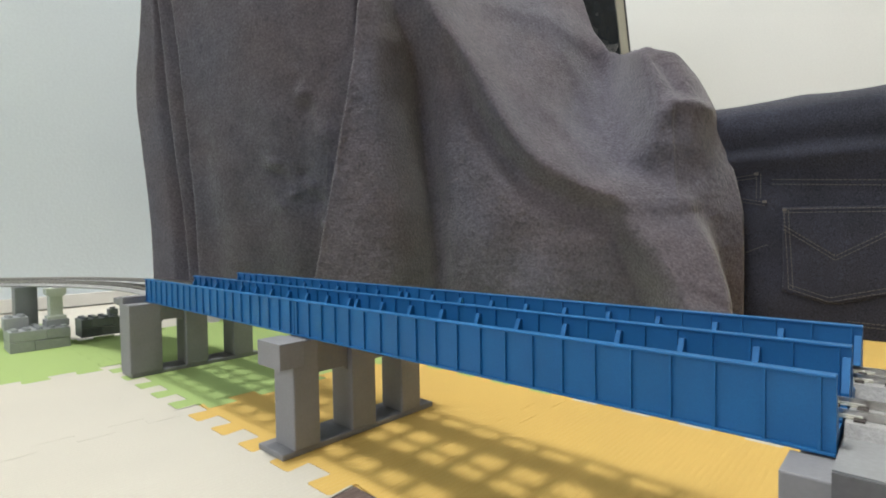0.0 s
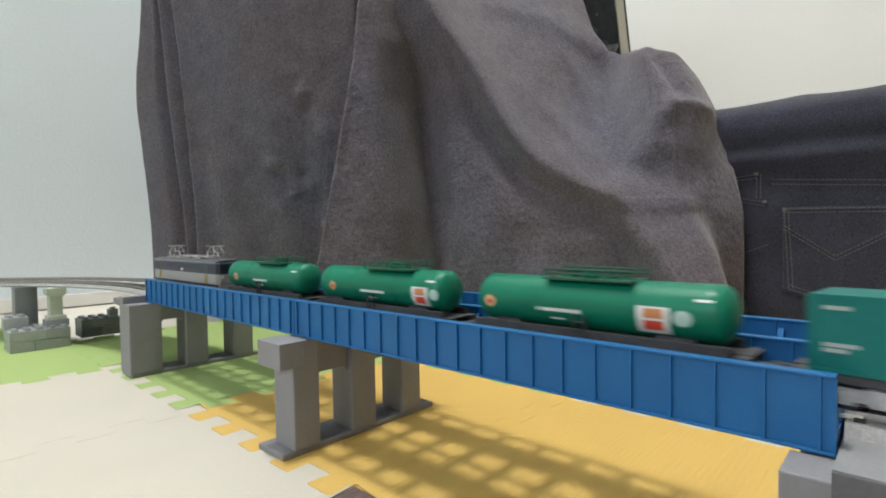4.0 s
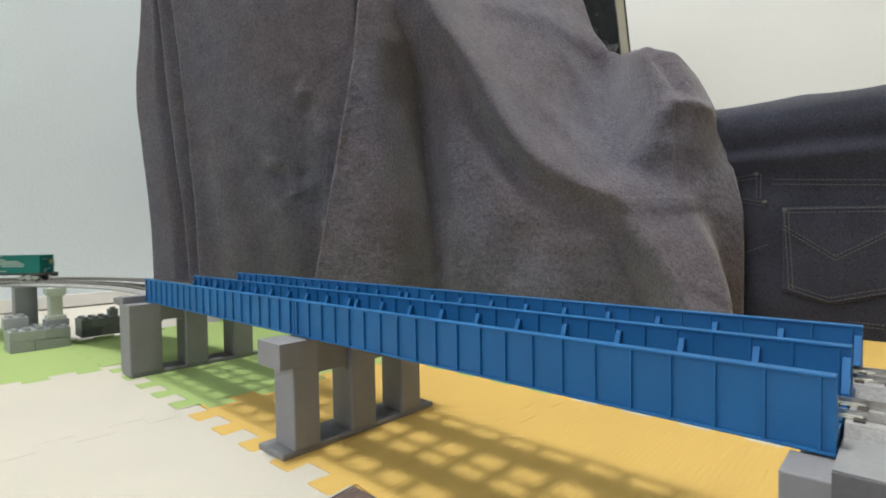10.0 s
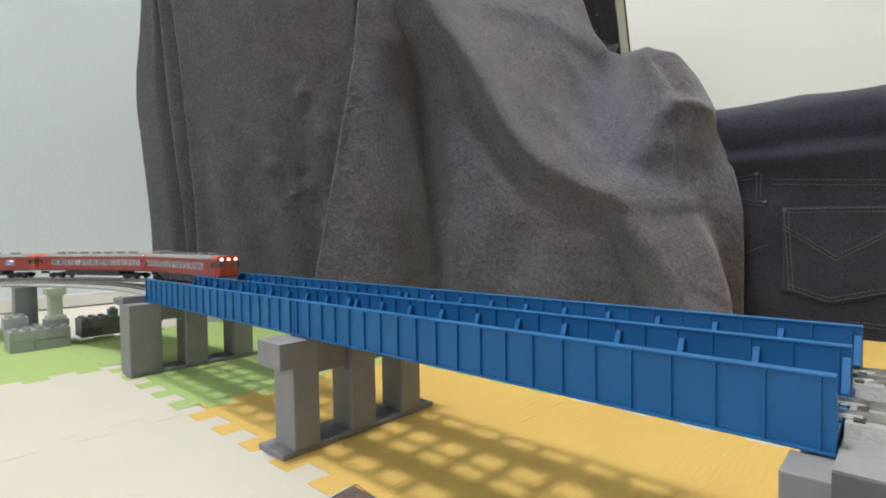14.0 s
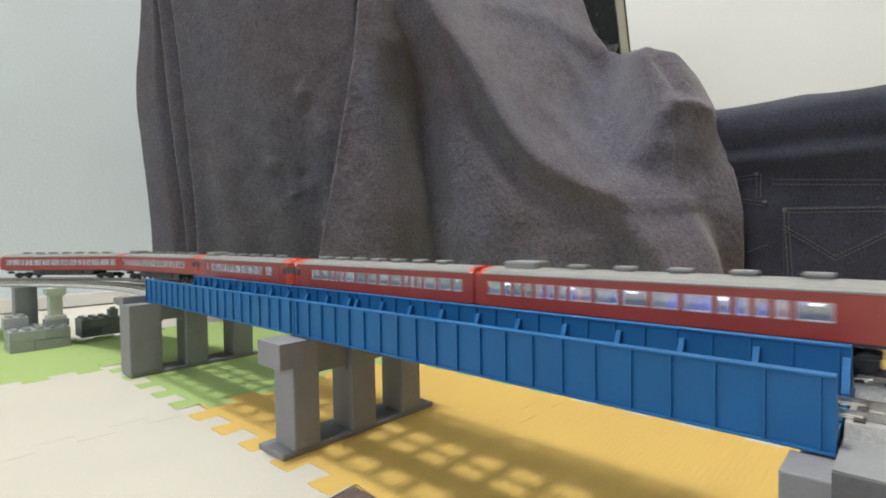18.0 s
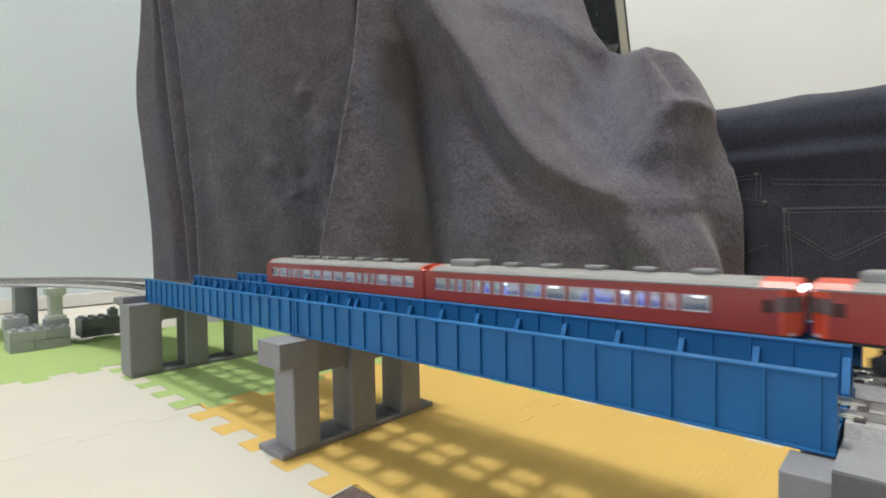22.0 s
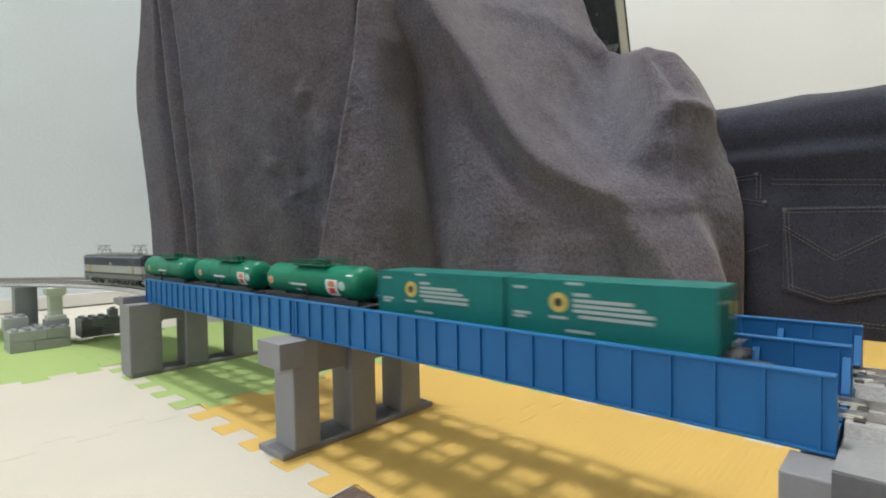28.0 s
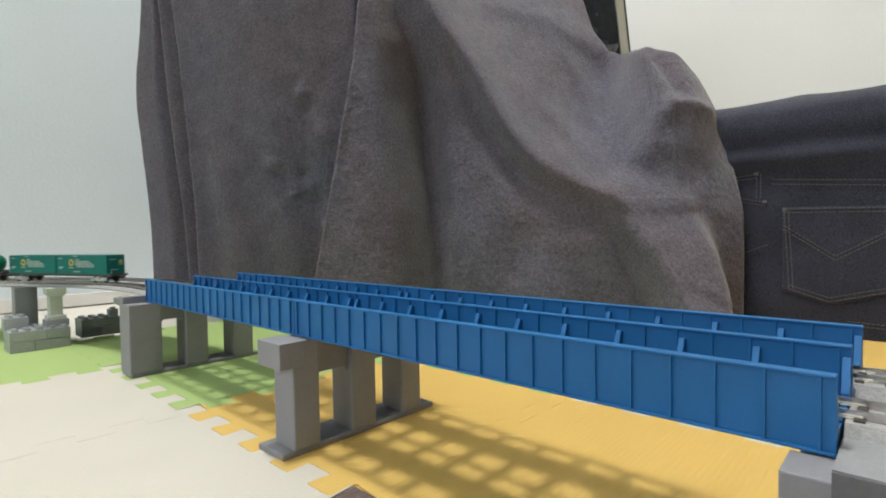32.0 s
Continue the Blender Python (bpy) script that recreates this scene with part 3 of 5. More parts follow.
    for x, z in ((-0.0930, 0.1382), (-0.0870, 0.1135), (-0.0722, 0.1058)):
        part("bar_tack", boxes((x - 0.0016, x + 0.0016, front(x, z) - 0.0016, front(x, z), z - 0.0012, z + 0.0012), bevel=0.0003), THREAD, root, "pale bar tack")
    return root


jeans()


# ---- a framed dark picture that stands behind the blanket ----
def standing_frame():
    # local x along the picture, y towards the railway, z up
    turn = math.degrees(math.atan2(0.30, 0.33))
    root = thing("framed_picture", "dark framed picture with a silver edge behind the blanket", "picture", at=pose(-0.2930, 0.6960, 0.0, 3.0, -7.0, turn))
    w, h = 0.44, 0.70
    part("picture_sheet", boxes((-w + 0.008, -0.008, -0.004, 0.004, 0.008, h - 0.008)), PANEL_DARK, root, "dark picture with a pale scribble")
    part("frame_side", boxes((-0.0120, 0.0, -0.007, 0.006, 0.0, h), bevel=0.001), SILVER, root, "silver frame edge")
    part("frame_back", boxes((0.0, 0.0028, -0.006, 0.010, 0.0, h)), BLACK, root)
    part("frame_side", boxes((-w, -w + 0.0085, -0.007, 0.006, 0.0, h), bevel=0.001), SILVER, root, "silver frame edge")
    part("frame_top", boxes((-w + 0.0085, -0.0085, -0.007, 0.006, h - 0.0085, h), bevel=0.001), SILVER, root, "silver frame edge")
    part("frame_foot", boxes((-w + 0.0085, -0.0085, -0.007, 0.006, 0.0, 0.0085), bevel=0.001), SILVER, root, "silver frame edge")
    for k in range(7):
        x = -0.040 + 0.0036 * k
        part("scribble", tube(bmesh.new(), [(x - 0.015, -0.0042, 0.344 + 0.001 * k), (x, -0.0042, 0.364 + 0.0006 * k), (x + 0.005, -0.0042, 0.377)], 0.0004, 4), BOGIE_GREY, root, "pale scribbled strokes")
    return root


standing_frame()
# ---- the bridge ----
def girder_mesh(length):
    bm = bmesh.new()
    box(bm, -length + 0.0003, -0.0003, -0.0005, 0.0005, Z_LOW + 0.0002, Z_TOP - 0.0002)
    box(bm, -length + 0.0003, -0.0003, -0.0014, 0.0014, Z_TOP - 0.0006, Z_TOP, 0.00015)
    box(bm, -length + 0.0003, -0.0003, -0.0014, 0.0014, Z_LOW, Z_LOW + 0.0006, 0.00015)
    return bm


def bridge_span():
    root = thing("bridge_span", "bright blue plastic plate girder bridge span for two tracks", "bridge", "spans of the girder bridge")
    g0 = part("girder", girder_mesh(SPAN), BLUE, root)
    for y in GIRDERS[1:]:
        twin(g0, y=y)
    rib_at = [0.0028 + k * 0.00895 for k in range(21)]
    rib = part("rib", boxes((-0.00028, 0.00028, -0.0013, -0.0004, Z_LOW + 0.0006, Z_TOP - 0.0006)), BLUE, root)
    rib.matrix_basis = pose(-rib_at[0], GIRDERS[0], 0)
    for y in GIRDERS:
        for k, x in enumerate(rib_at):
            if y == 0.0 and k == 0:
                continue
            c = twin(rib)
            c.matrix_basis = pose(-x, y, 0)
    inner = part("rib", boxes((-0.00028, 0.00028, 0.0004, 0.0013, Z_LOW + 0.0006, Z_TOP - 0.0006)), BLUE, root)
    inner.matrix_basis = pose(-rib_at[0], 0, 0)
    for y in GIRDERS[:2]:
        for k, x in enumerate(rib_at):
            if k or y:
                twin(inner).matrix_basis = pose(-x, y, 0)
    # knee brackets at every other rib, on both sides of each track, and the cross beams between them
    bm = bmesh.new()
    prism(bm, [(-0.0005, 0.0515), (-0.0005, 0.0602), (-0.0018, 0.0604), (-0.0052, 0.0530), (-0.0052, 0.0515)], "x", -0.00075, 0.00075)
    knee = part("bracket", bm, BLUE, root)
    bm = bmesh.new()
    prism(bm, [(0.0005, 0.0515), (0.0005, 0.0602), (0.0018, 0.0604), (0.0052, 0.0530), (0.0052, 0.0515)], "x", -0.00075, 0.00075)
    knee2 = part("bracket", bm, BLUE, root)
    beam = part("cross_beam", boxes((-0.0026, 0.0026, 0.0010, 0.0300, 0.0484, 0.0512)), BLUE, root)
    first = True
    for k in range(0, 21, 2):
        x = -rib_at[k] + 0.0016
        for n in (0, 1):
            a, b, c = (knee, knee2, beam) if first and n == 0 else (twin(knee), twin(knee2), twin(beam))
            a.matrix_basis, b.matrix_basis = pose(x, GIRDERS[n + 1], 0), pose(x, GIRDERS[n], 0)
            c.matrix_basis = pose(min(max(x, 0.0030 - SPAN), -0.0030), GIRDERS[n], 0)
        first = False
    for t in (1, 2):
        y = TRACKS[t][0]
        part("track_bed", boxes((-SPAN + 0.0003, -0.0003, y - 0.0068, y + 0.0068, 0.0512, 0.0518)), BLUE, root)
        for q in (-0.0045, 0.0045):
            part("rail", boxes((-SPAN + 0.0003, -0.0003, y + q - 0.0004, y + q + 0.0004, 0.0520, RAIL)), RAIL_STEEL, root, "shiny nickel rail")
        bm = bmesh.new()
        for k in range(38):
            x = -0.0024 - k * (SPAN - 0.0048) / 37
            box(bm, x - 0.0009, x + 0.0009, y - 0.0064, y + 0.0064, 0.0518, 0.0523)
        tagged(part("sleepers", bm, SLEEPER, root, "row of dark brown sleepers"), kind="stuff")
    for t in (1, 2):
        for q in (-0.0045, 0.0045):
            y = TRACKS[t][0] + q
            part("rail_joiner", boxes((-0.0026, 0.0028, y - 0.0007, y + 0.0007, 0.0519, 0.0527), (-0.0018, 0.0020, y - 0.0009, y + 0.0009, 0.0519, 0.0523), bevel=0.0001), SILVER, root, "shiny metal rail joiner")
    return root


span = bridge_span()
copy_thing(span, pose(-SPAN, 0, 0))


# ---- piers ----
def pier(left=-0.0048, wide=0.0):
    root = thing("bridge_pier", "dark grey plastic pier with three columns on a base plate", "pier", "piers of the bridge")
    y0, y1 = PIER_Y
    top, face = 0.0473, 0.0106
    part("base_plate", boxes((-0.0098, 0.0098, y0, y1, 0.0, 0.0026), bevel=0.0006), PIER, root)
    spots = ((-0.0080 - wide, 0.0042 + 0.2 * wide), (0.0212, 0.0347), (0.0513, 0.0636)) if wide == 0 else ((-0.0080 - wide, 0.0054), (0.0208, 0.0354), (0.0542, 0.0688))
    for k, (a, b) in enumerate(spots):
        part("column", boxes((left if k == 0 else max(left, -0.0075), face, a, b, 0.0026, top), bevel=0.0007), PIER, root)
    # the arched wall between the columns, set back from their faces
    for (_, a), (b, _) in zip(spots, spots[1:]):
        bm = bmesh.new()
        low = 0.0318 if wide == 0 else 0.0352
        prism(bm, [(a, top - 0.0004), (a, low - 0.0022), (a + 0.0022, low), (b - 0.0022, low), (b, low - 0.0022), (b, top - 0.0004)], "x", -0.0048, 0.0074)
        part("arch_wall", bm, PIER, root)
    # the block that juts out at either end
    for a, b in ((y0 - 0.0012, -0.0030), (0.0560, y1 + 0.0012)) if wide == 0 else ():
        part("cap_block", boxes((-0.0062, face + 0.0010, a, b, 0.0370, top + 0.0002), bevel=0.0004), PIER, root)
    return root


p0 = pier()
copy_thing(p0, pose(-SPAN, 0, 0))
p0.matrix_basis = pose(-0.0013, 0.0023, 0)
end_pier = pier(-0.0088, 0.0060)
part("bearing_block", boxes((-0.0088, -0.0006, -0.0140, 0.0052, 0.0473, 0.0518), bevel=0.0004), PIER, end_pier)
end_pier.matrix_basis = pose(-2 * SPAN, 0, 0)


def bracket_pier(x, y):
    root = thing("viaduct_pier", "dark grey plastic pier with a bracketed head under the viaduct", "pier", at=pose(x, y, 0))
    part("shaft", boxes((-0.0050, 0.0050, 0.0, 0.0130, 0.0, 0.0410), bevel=0.0006), PIER, root)
    bm = bmesh.new()
    prism(bm, [(-0.0090, 0.0487), (-0.0090, 0.0450), (0.0, 0.0385), (0.0130, 0.0385), (0.0220, 0.0450), (0.0220, 0.0487)], "x", -0.0062, 0.0062)
    part("head", bm, PIER, root)
    return root


bracket_pier(-2 * SPAN - 0.030, -0.0010)


# ---- the viaduct and its two tracks, swept along the oval ----
def sweep(bm, track, s0, s1, outline, step=0.012):
    """Sweeps an outline of (across, up) points, closed, along a track from s0 to s1."""
    n = max(1, int((s1 - s0) / step))
    rings = []
    for i in range(n + 1):
        x, y, h = along(track, s0 + (s1 - s0) * i / n)
        points = outline(s0 + (s1 - s0) * i / n) if callable(outline) else outline
        rings.append([bm.verts.new((x - math.sin(h) * q, y + math.cos(h) * q, w)) for q, w in points])
    k = len(points)
    for a, b in zip(rings, rings[1:]):
        for i in range(k):
            bm.faces.new((a[i], a[(i + 1) % k], b[(i + 1) % k], b[i]))
    bm.faces.new(rings[0][::-1])
    bm.faces.new(rings[-1])
    return bm


def stretch_2(s):
    """The place on the outer track beside a place on the inner one."""
    a = STRAIGHT[0] - STRAIGHT[1]
    r1, r2 = TRACKS[1][1], TRACKS[2][1]
    d = s + STRAIGHT[0]
    if d < a:
        return s
    d -= a
    if d < math.pi * r1:
        return a - STRAIGHT[0] + d * r2 / r1
    d -= math.pi * r1
    if d < a:
        return a - STRAIGHT[0] + math.pi * r2 + d
    return a - STRAIGHT[0] + math.pi * r2 + a + (d - a) * r2 / r1


def viaduct(s0, s1):
    root = thing("viaduct_section", "light grey plastic viaduct section carrying two ballasted tracks", "viaduct", "sections of the viaduct")

    def deck(s):
        """A thin plate under the track beds, and a broad slab at the end of the bridge."""
        if s > LOOP_1 - 0.10:
            return [(-0.0291, 0.0500), (-0.0291, 0.0446), (-0.0271, 0.0434), (0.0525, 0.0434), (0.0555, 0.0442), (0.0555, 0.0478)]
        return [(-0.0100, 0.0499), (-0.0100, 0.0491), (-0.0090, 0.0488), (0.0420, 0.0488), (0.0430, 0.0491), (0.0430, 0.0499)]

    part("deck", sweep(bmesh.new(), 1, s0 + 0.0004, s1 - 0.0004, deck), SLAB_GREY if s1 > LOOP_1 - 0.1 else CONCRETE, root)
    # thin dark sheet added over the slab's front, shade put into its colour
    if s1 > LOOP_1 - 0.1:
        part("edge_beam", sweep(bmesh.new(), 1, LOOP_1 - 0.09, s1 - 0.0004, [(-0.0297, 0.0497), (-0.0297, 0.0300), (-0.0293, 0.0300), (-0.0293, 0.0497)]), FRONT_DARK, root, "thin dark sheet that shades the slab's front")
    for t, a, b in ((1, s0, s1), (2, stretch_2(s0), stretch_2(s1))):
        low = 0.0479 if s0 > LOOP_1 - 0.2 else 0.0500
        bed = [(-0.0108, low), (-0.0082, 0.0519), (0.0082, 0.0519), (0.0108, low)]
        part("ballast_bed", sweep(bmesh.new(), t, a + 0.0004, b - 0.0004, bed), BALLAST, root, "grey ballast track bed")
        for q in (-0.0045, 0.0045):
            part("rail", sweep(bmesh.new(), t, a, b, [(q - 0.0004, 0.0520), (q + 0.0004, 0.0520), (q + 0.0004, RAIL), (q - 0.0004, RAIL)]), RAIL_STEEL, root, "shiny nickel rail")
        bm = bmesh.new()
        n = int((b - a) / 0.0049)
        for k in range(n):
            x, y, h = along(t, a + (k + 0.5) * (b - a) / n)
            m = pose(x, y, 0, 0, 0, math.degrees(h))
            tmp = [bm.verts.new(m @ Vector(c)) for c in ((-0.0009, -0.0068, 0.0518), (0.0009, -0.0068, 0.0518), (0.0009, 0.0068, 0.0518), (-0.0009, 0.0068, 0.0518),
                                                       (-0.0009, -0.0068, 0.0523), (0.0009, -0.0068, 0.0523), (0.0009, 0.0068, 0.0523), (-0.0009, 0.0068, 0.0523))]
            for q in ((4, 5, 6, 7), (0, 1, 5, 4), (1, 2, 6, 5), (2, 3, 7, 6), (3, 0, 4, 7)):
                bm.faces.new([tmp[i] for i in q])
        tagged(part("sleepers", bm, SLEEPER, root, "row of dark brown sleepers"), kind="stuff")
    return root


cuts = [2 * SPAN, 0.42] + [0.42 + math.pi * 0.282 * k / 4 for k in range(1, 5)]
back = cuts[-1] + 0.22
cuts += [back, back + 0.22] + [back + 0.22 + math.pi * 0.282 * k / 4 for k in range(1, 5)] + [LOOP_1 + 0.0002]
for a, b in zip(cuts, cuts[1:]):
    if b - a > 0.005:
        viaduct(a, b)


# ---- the piers and toy bricks that hold the viaduct up ----
STUD = 0.008


def toy_brick(x, y, z, nx, ny, turn, mat, label, height=0.0096, studs=True):
    bm = bmesh.new()
    w, d = nx * STUD, ny * STUD
    box(bm, -w / 2 + 0.0001, w / 2 - 0.0001, -d / 2 + 0.0001, d / 2 - 0.0001, 0, height - 0.0001, 0.0003)
    ob = link_mesh("toy_brick", bm, mat)
    ob.matrix_basis = pose(x, y, z, 0, 0, turn)
    tagged(ob, label, "toy brick", "toy bricks under the viaduct")
    if studs:
        first = None
        for i in range(nx):
            for j in range(ny):
                if first is None:
                    first = part("stud", disc(bmesh.new(), 0, 0, 0, 0.0024, 0.0017, 12), mat, ob)
                    one = first
                else:
                    one = twin(first)
                one.matrix_basis = pose((i - (nx - 1) / 2) * STUD, (j - (ny - 1) / 2) * STUD, height - 0.0001)
    return ob


GREY_LABEL, DARK_LABEL = "mid grey toy building brick stacked under the viaduct", "dark grey toy building brick standing on the green tile"

def round_pier(x, y, z0, mat, label):
    root = thing("viaduct_pier", label, "pier", at=pose(x, y, z0))
    h = 0.0488 - z0
    part("shaft", boxes((-0.0048, 0.0048, -0.0048, 0.0048, 0, h - 0.006), bevel=0.0010), mat, root)
    bm = bmesh.new()
    prism(bm, [(-0.0048, h - 0.0068), (0.0048, h - 0.0068), (0.0070, h - 0.0045), (0.0070, h), (-0.0070, h), (-0.0070, h - 0.0045)], "x", -0.0066, 0.0066)
    part("head", bm, mat, root)
    part("foot", boxes((-0.0066, 0.0066, -0.0066, 0.0066, 0, 0.0030), bevel=0.0006), mat, root)
    return root


round_pier(-0.5330, -0.0205, 0.0226, PIER_OLD, "pale greenish grey plastic pier standing on toy bricks")
toy_brick(-0.5320, -0.0456, 0.0, 4, 2, 0, BRICK_GREY, GREY_LABEL, 0.0084, False)
toy_brick(-0.5318, -0.0256, 0.0, 4, 3, 0, BRICK_GREY, GREY_LABEL, 0.0084, False)
toy_brick(-0.5322, -0.0416, 0.0086, 4, 3, 0, BRICK_GREY, GREY_LABEL, 0.0082)
toy_brick(-0.5316, -0.0216, 0.0086, 4, 2, 0, BRICK_GREY, GREY_LABEL, 0.0082)
toy_brick(-0.5420, -0.0465, 0.0168, 2, 2, 0, BRICK_GREY, GREY_LABEL, 0.0096)
toy_brick(-0.5720, -0.0352, 0.0, 2, 2, 0, BRICK_DARK, "tall dark grey toy brick column standing under the viaduct", 0.0488, False)
toy_brick(-0.5320, -0.0205, 0.0168, 2, 2, 0, BRICK_GREY, GREY_LABEL, 0.0058, False)
toy_brick(-0.5600, 0.0090, 0.0, 3, 2, 0, BRICK_DARK, DARK_LABEL, 0.0082, False)
toy_brick(-0.5603, 0.0250, 0.0, 3, 2, 0, BRICK_DARK, DARK_LABEL, 0.0082, False)
toy_brick(-0.5601, 0.0050, 0.0084, 3, 1, 0, BRICK_DARK, DARK_LABEL, 0.0081)
toy_brick(-0.5598, 0.0170, 0.0084, 3, 2, 0, BRICK_DARK, DARK_LABEL, 0.0081)
toy_brick(-0.5602, 0.0290, 0.0084, 3, 1, 0, BRICK_DARK, DARK_LABEL, 0.0081)
toy_brick(-0.5640, 0.0300, 0.0166, 1, 1, 0, BRICK_DARK, DARK_LABEL, 0.0060)
for k, s in enumerate((0.66, 0.80, 0.96, 1.12, 1.30, 1.44, 1.52, 1.66, 1.80, 1.95, 2.10, 2.30, 2.48)):
    x, y, h = along(1, s)
    x, y = x - math.sin(h) * 0.0165, y + math.cos(h) * 0.0165
    round_pier(x, y, -0.008 if not (-0.54 < x < 0.5) else 0.0, PIER, "dark grey plastic pier under the viaduct")
# ---- rolling stock: local x runs along the track, y across, z from the rail top ----
def bogie(root, x, mat, axles=(-0.0058, 0.0058), width=0.0068):
    bm = bmesh.new()
    for sy in (-1, 1):
        y = sy * width
        box(bm, x - 0.0088, x + 0.0088, min(y, y - sy * 0.0012), max(y, y - sy * 0.0012), 0.0020, 0.0046, 0.0003)
        for a in axles:
            box(bm, x + a - 0.0016, x + a + 0.0016, min(y, y + sy * 0.0006), max(y, y + sy * 0.0006), 0.0014, 0.0042)
        box(bm, x - 0.0020, x + 0.0020, min(y, y + sy * 0.0006), max(y, y + sy * 0.0006), 0.0016, 0.0050)
    box(bm, x - 0.0025, x + 0.0025, -width, width, 0.0030, 0.0052)
    b = part("bogie", bm, mat, root)
    wheel = None
    for a in axles:
        for sy in (-1, 1):
            if wheel is None:
                bm = disc(bmesh.new(), 0, -0.0006, 0, 0.0028, 0.0012, 18, axis="y")
                wheel = one = part("wheel", bm, UNDER, b)
            else:
                one = twin(wheel)
            one.matrix_basis = pose(x + a, sy * 0.0046, 0.0028)
    return b


def coupler(root, x):
    part("coupler", boxes((x - 0.0028, x + 0.0028, -0.0010, 0.0010, 0.0040, 0.0062), bevel=0.0002), BLACK, root)


def flat_bar(name, root, mat, x0, x1, z0, z1, y, label=""):
    """A printed mark on a side wall that faces -y."""
    return part(name, boxes((x0, x1, y - 0.00012, y, z0, z1)), mat, root, label)


def locomotive():
    root = thing("electric_locomotive", "model electric locomotive in navy blue over light grey with two pantographs", "locomotive")
    hl, hw = 0.0495, 0.0083
    def ring(z0, z1, mat, name, inset=0.0, label=""):
        bm = bmesh.new()
        w, e = hw - inset, hl - inset
        prism(bm, [(-e, -w + 0.0020), (-e + 0.0016, -w), (e - 0.0016, -w), (e, -w + 0.0020), (e, w - 0.0020), (e - 0.0016, w), (-e + 0.0016, w), (-e, w - 0.0020)], "z", z0, z1)
        return part(name, bm, mat, root, label)
    ring(0.0096, 0.0153, LOCO_GREY, "lower_body", 0, "light grey lower body band")
    ring(0.0153, 0.0222, LOCO_NAVY, "upper_body", 0, "navy blue upper body")
    # rain strip, its highlight painted in as a pale blue-grey
    ring(0.0213, 0.0218, GUTTER_SHINE, "rain_strip", -0.00025, "rain strip with its highlight painted in pale blue-grey")
    bm = bmesh.new()
    prism(bm, [(-hw + 0.0002, 0.0222), (hw - 0.0002, 0.0222), (hw - 0.0020, 0.0234), (-hw + 0.0020, 0.0234)], "x", -hl + 0.0008, hl - 0.0008)
    part("roof", bm, LOCO_ROOF, root, "grey roof")
    part("skirt", boxes((-hl + 0.001, hl - 0.001, -hw + 0.0004, hw - 0.0004, 0.0050, 0.0084)), SKIRT_GREY, root, "mid grey skirt")
    part("sill_line", boxes((-hl + 0.0008, hl - 0.0008, -hw + 0.0003, hw - 0.0003, 0.0084, 0.0096)), BLACK, root)
    part("underframe", boxes((-0.0400, 0.0400, -0.0062, 0.0062, 0.0032, 0.0064)), UNDER, root)
    for x in (-0.0300, 0.0, 0.0300):
        bogie(root, x, UNDER, (-0.0062, 0.0062))
    # side windows, louvres, handrails, number mark
    for sy in (-1, 1):
        for e in (-1, 1):
            x = e * 0.0425
            part("cab_window", boxes((x - 0.0032, x + 0.0032, sy * hw - 0.0001, sy * hw + 0.0001, 0.0170, 0.0207)), LOUVRE, root)
            x = e * 0.0362
            part("cab_door", boxes((x - 0.0016, x + 0.0016, sy * hw - 0.00012, sy * hw + 0.00012, 0.0154, 0.0208)), DOOR_DULL, root, "dull grey cab door")
            for d in (-0.0012, 0.0012):
                part("handrail", tube(bmesh.new(), [(x + d, sy * (hw + 0.0004), 0.0098), (x + d, sy * (hw + 0.0004), 0.0150)], 0.00026, 5), MARK_YELLOW, root, "yellow handrail")
        for k in range(9):
            x = -0.0240 + k * 0.0060
            part("louvre", boxes((x - 0.0022, x + 0.0022, sy * hw - 0.0001, sy * hw + 0.0001, 0.0178, 0.0206)), LOUVRE, root)
        part("badge", boxes((-0.0014, 0.0014, sy * (hw + 0.0001) - 0.0001, sy * (hw + 0.0001) + 0.0001, 0.0164, 0.0176)), MARK_WHITE, root, "white maker's mark as a plain block")
        part("number_bar", boxes((-0.0018, 0.0018, sy * (hw + 0.0001) - 0.0001, sy * (hw + 0.0001) + 0.0001, 0.0157, 0.0161)), MARK_RED, root)
    for sx in (-1, 1):
        for y in (-0.0036, 0.0036):
            part("windscreen", boxes((sx * hl - 0.0001, sx * hl + 0.0001, y - 0.0026, y + 0.0026, 0.0172, 0.0208)), LOUVRE, root)
        for y in (-0.0050, 0.0050):
            part("headlight", boxes((sx * hl - 0.0002, sx * hl + 0.0002, y - 0.0009, y + 0.0009, 0.0131, 0.0146)), MARK_WHITE, root)
        part("buffer_beam", boxes((sx * hl - 0.0012, sx * hl + 0.0012, -0.0074, 0.0074, 0.0046, 0.0066), bevel=0.0003), BOGIE_GREY, root)
        part("step", boxes((sx * (hl - 0.0012) - 0.0016, sx * (hl - 0.0012) + 0.0016, -0.0078, 0.0078, 0.0028, 0.0034)), BOGIE_GREY, root)
        coupler(root, sx * (hl + 0.0026))
        part("end_skirt", boxes((sx * (hl - 0.0004) - 0.0006, sx * (hl - 0.0004) + 0.0006, -0.0070, 0.0070, 0.0066, 0.0094), bevel=0.0002), LOCO_GREY, root)
        for y in (-0.0062, 0.0062):
            part("step_ladder", boxes((sx * (hl + 0.0002) - 0.0010, sx * (hl + 0.0002) + 0.0010, y - 0.0010, y + 0.0010, 0.0022, 0.0060), bevel=0.0002), BOGIE_GREY, root)
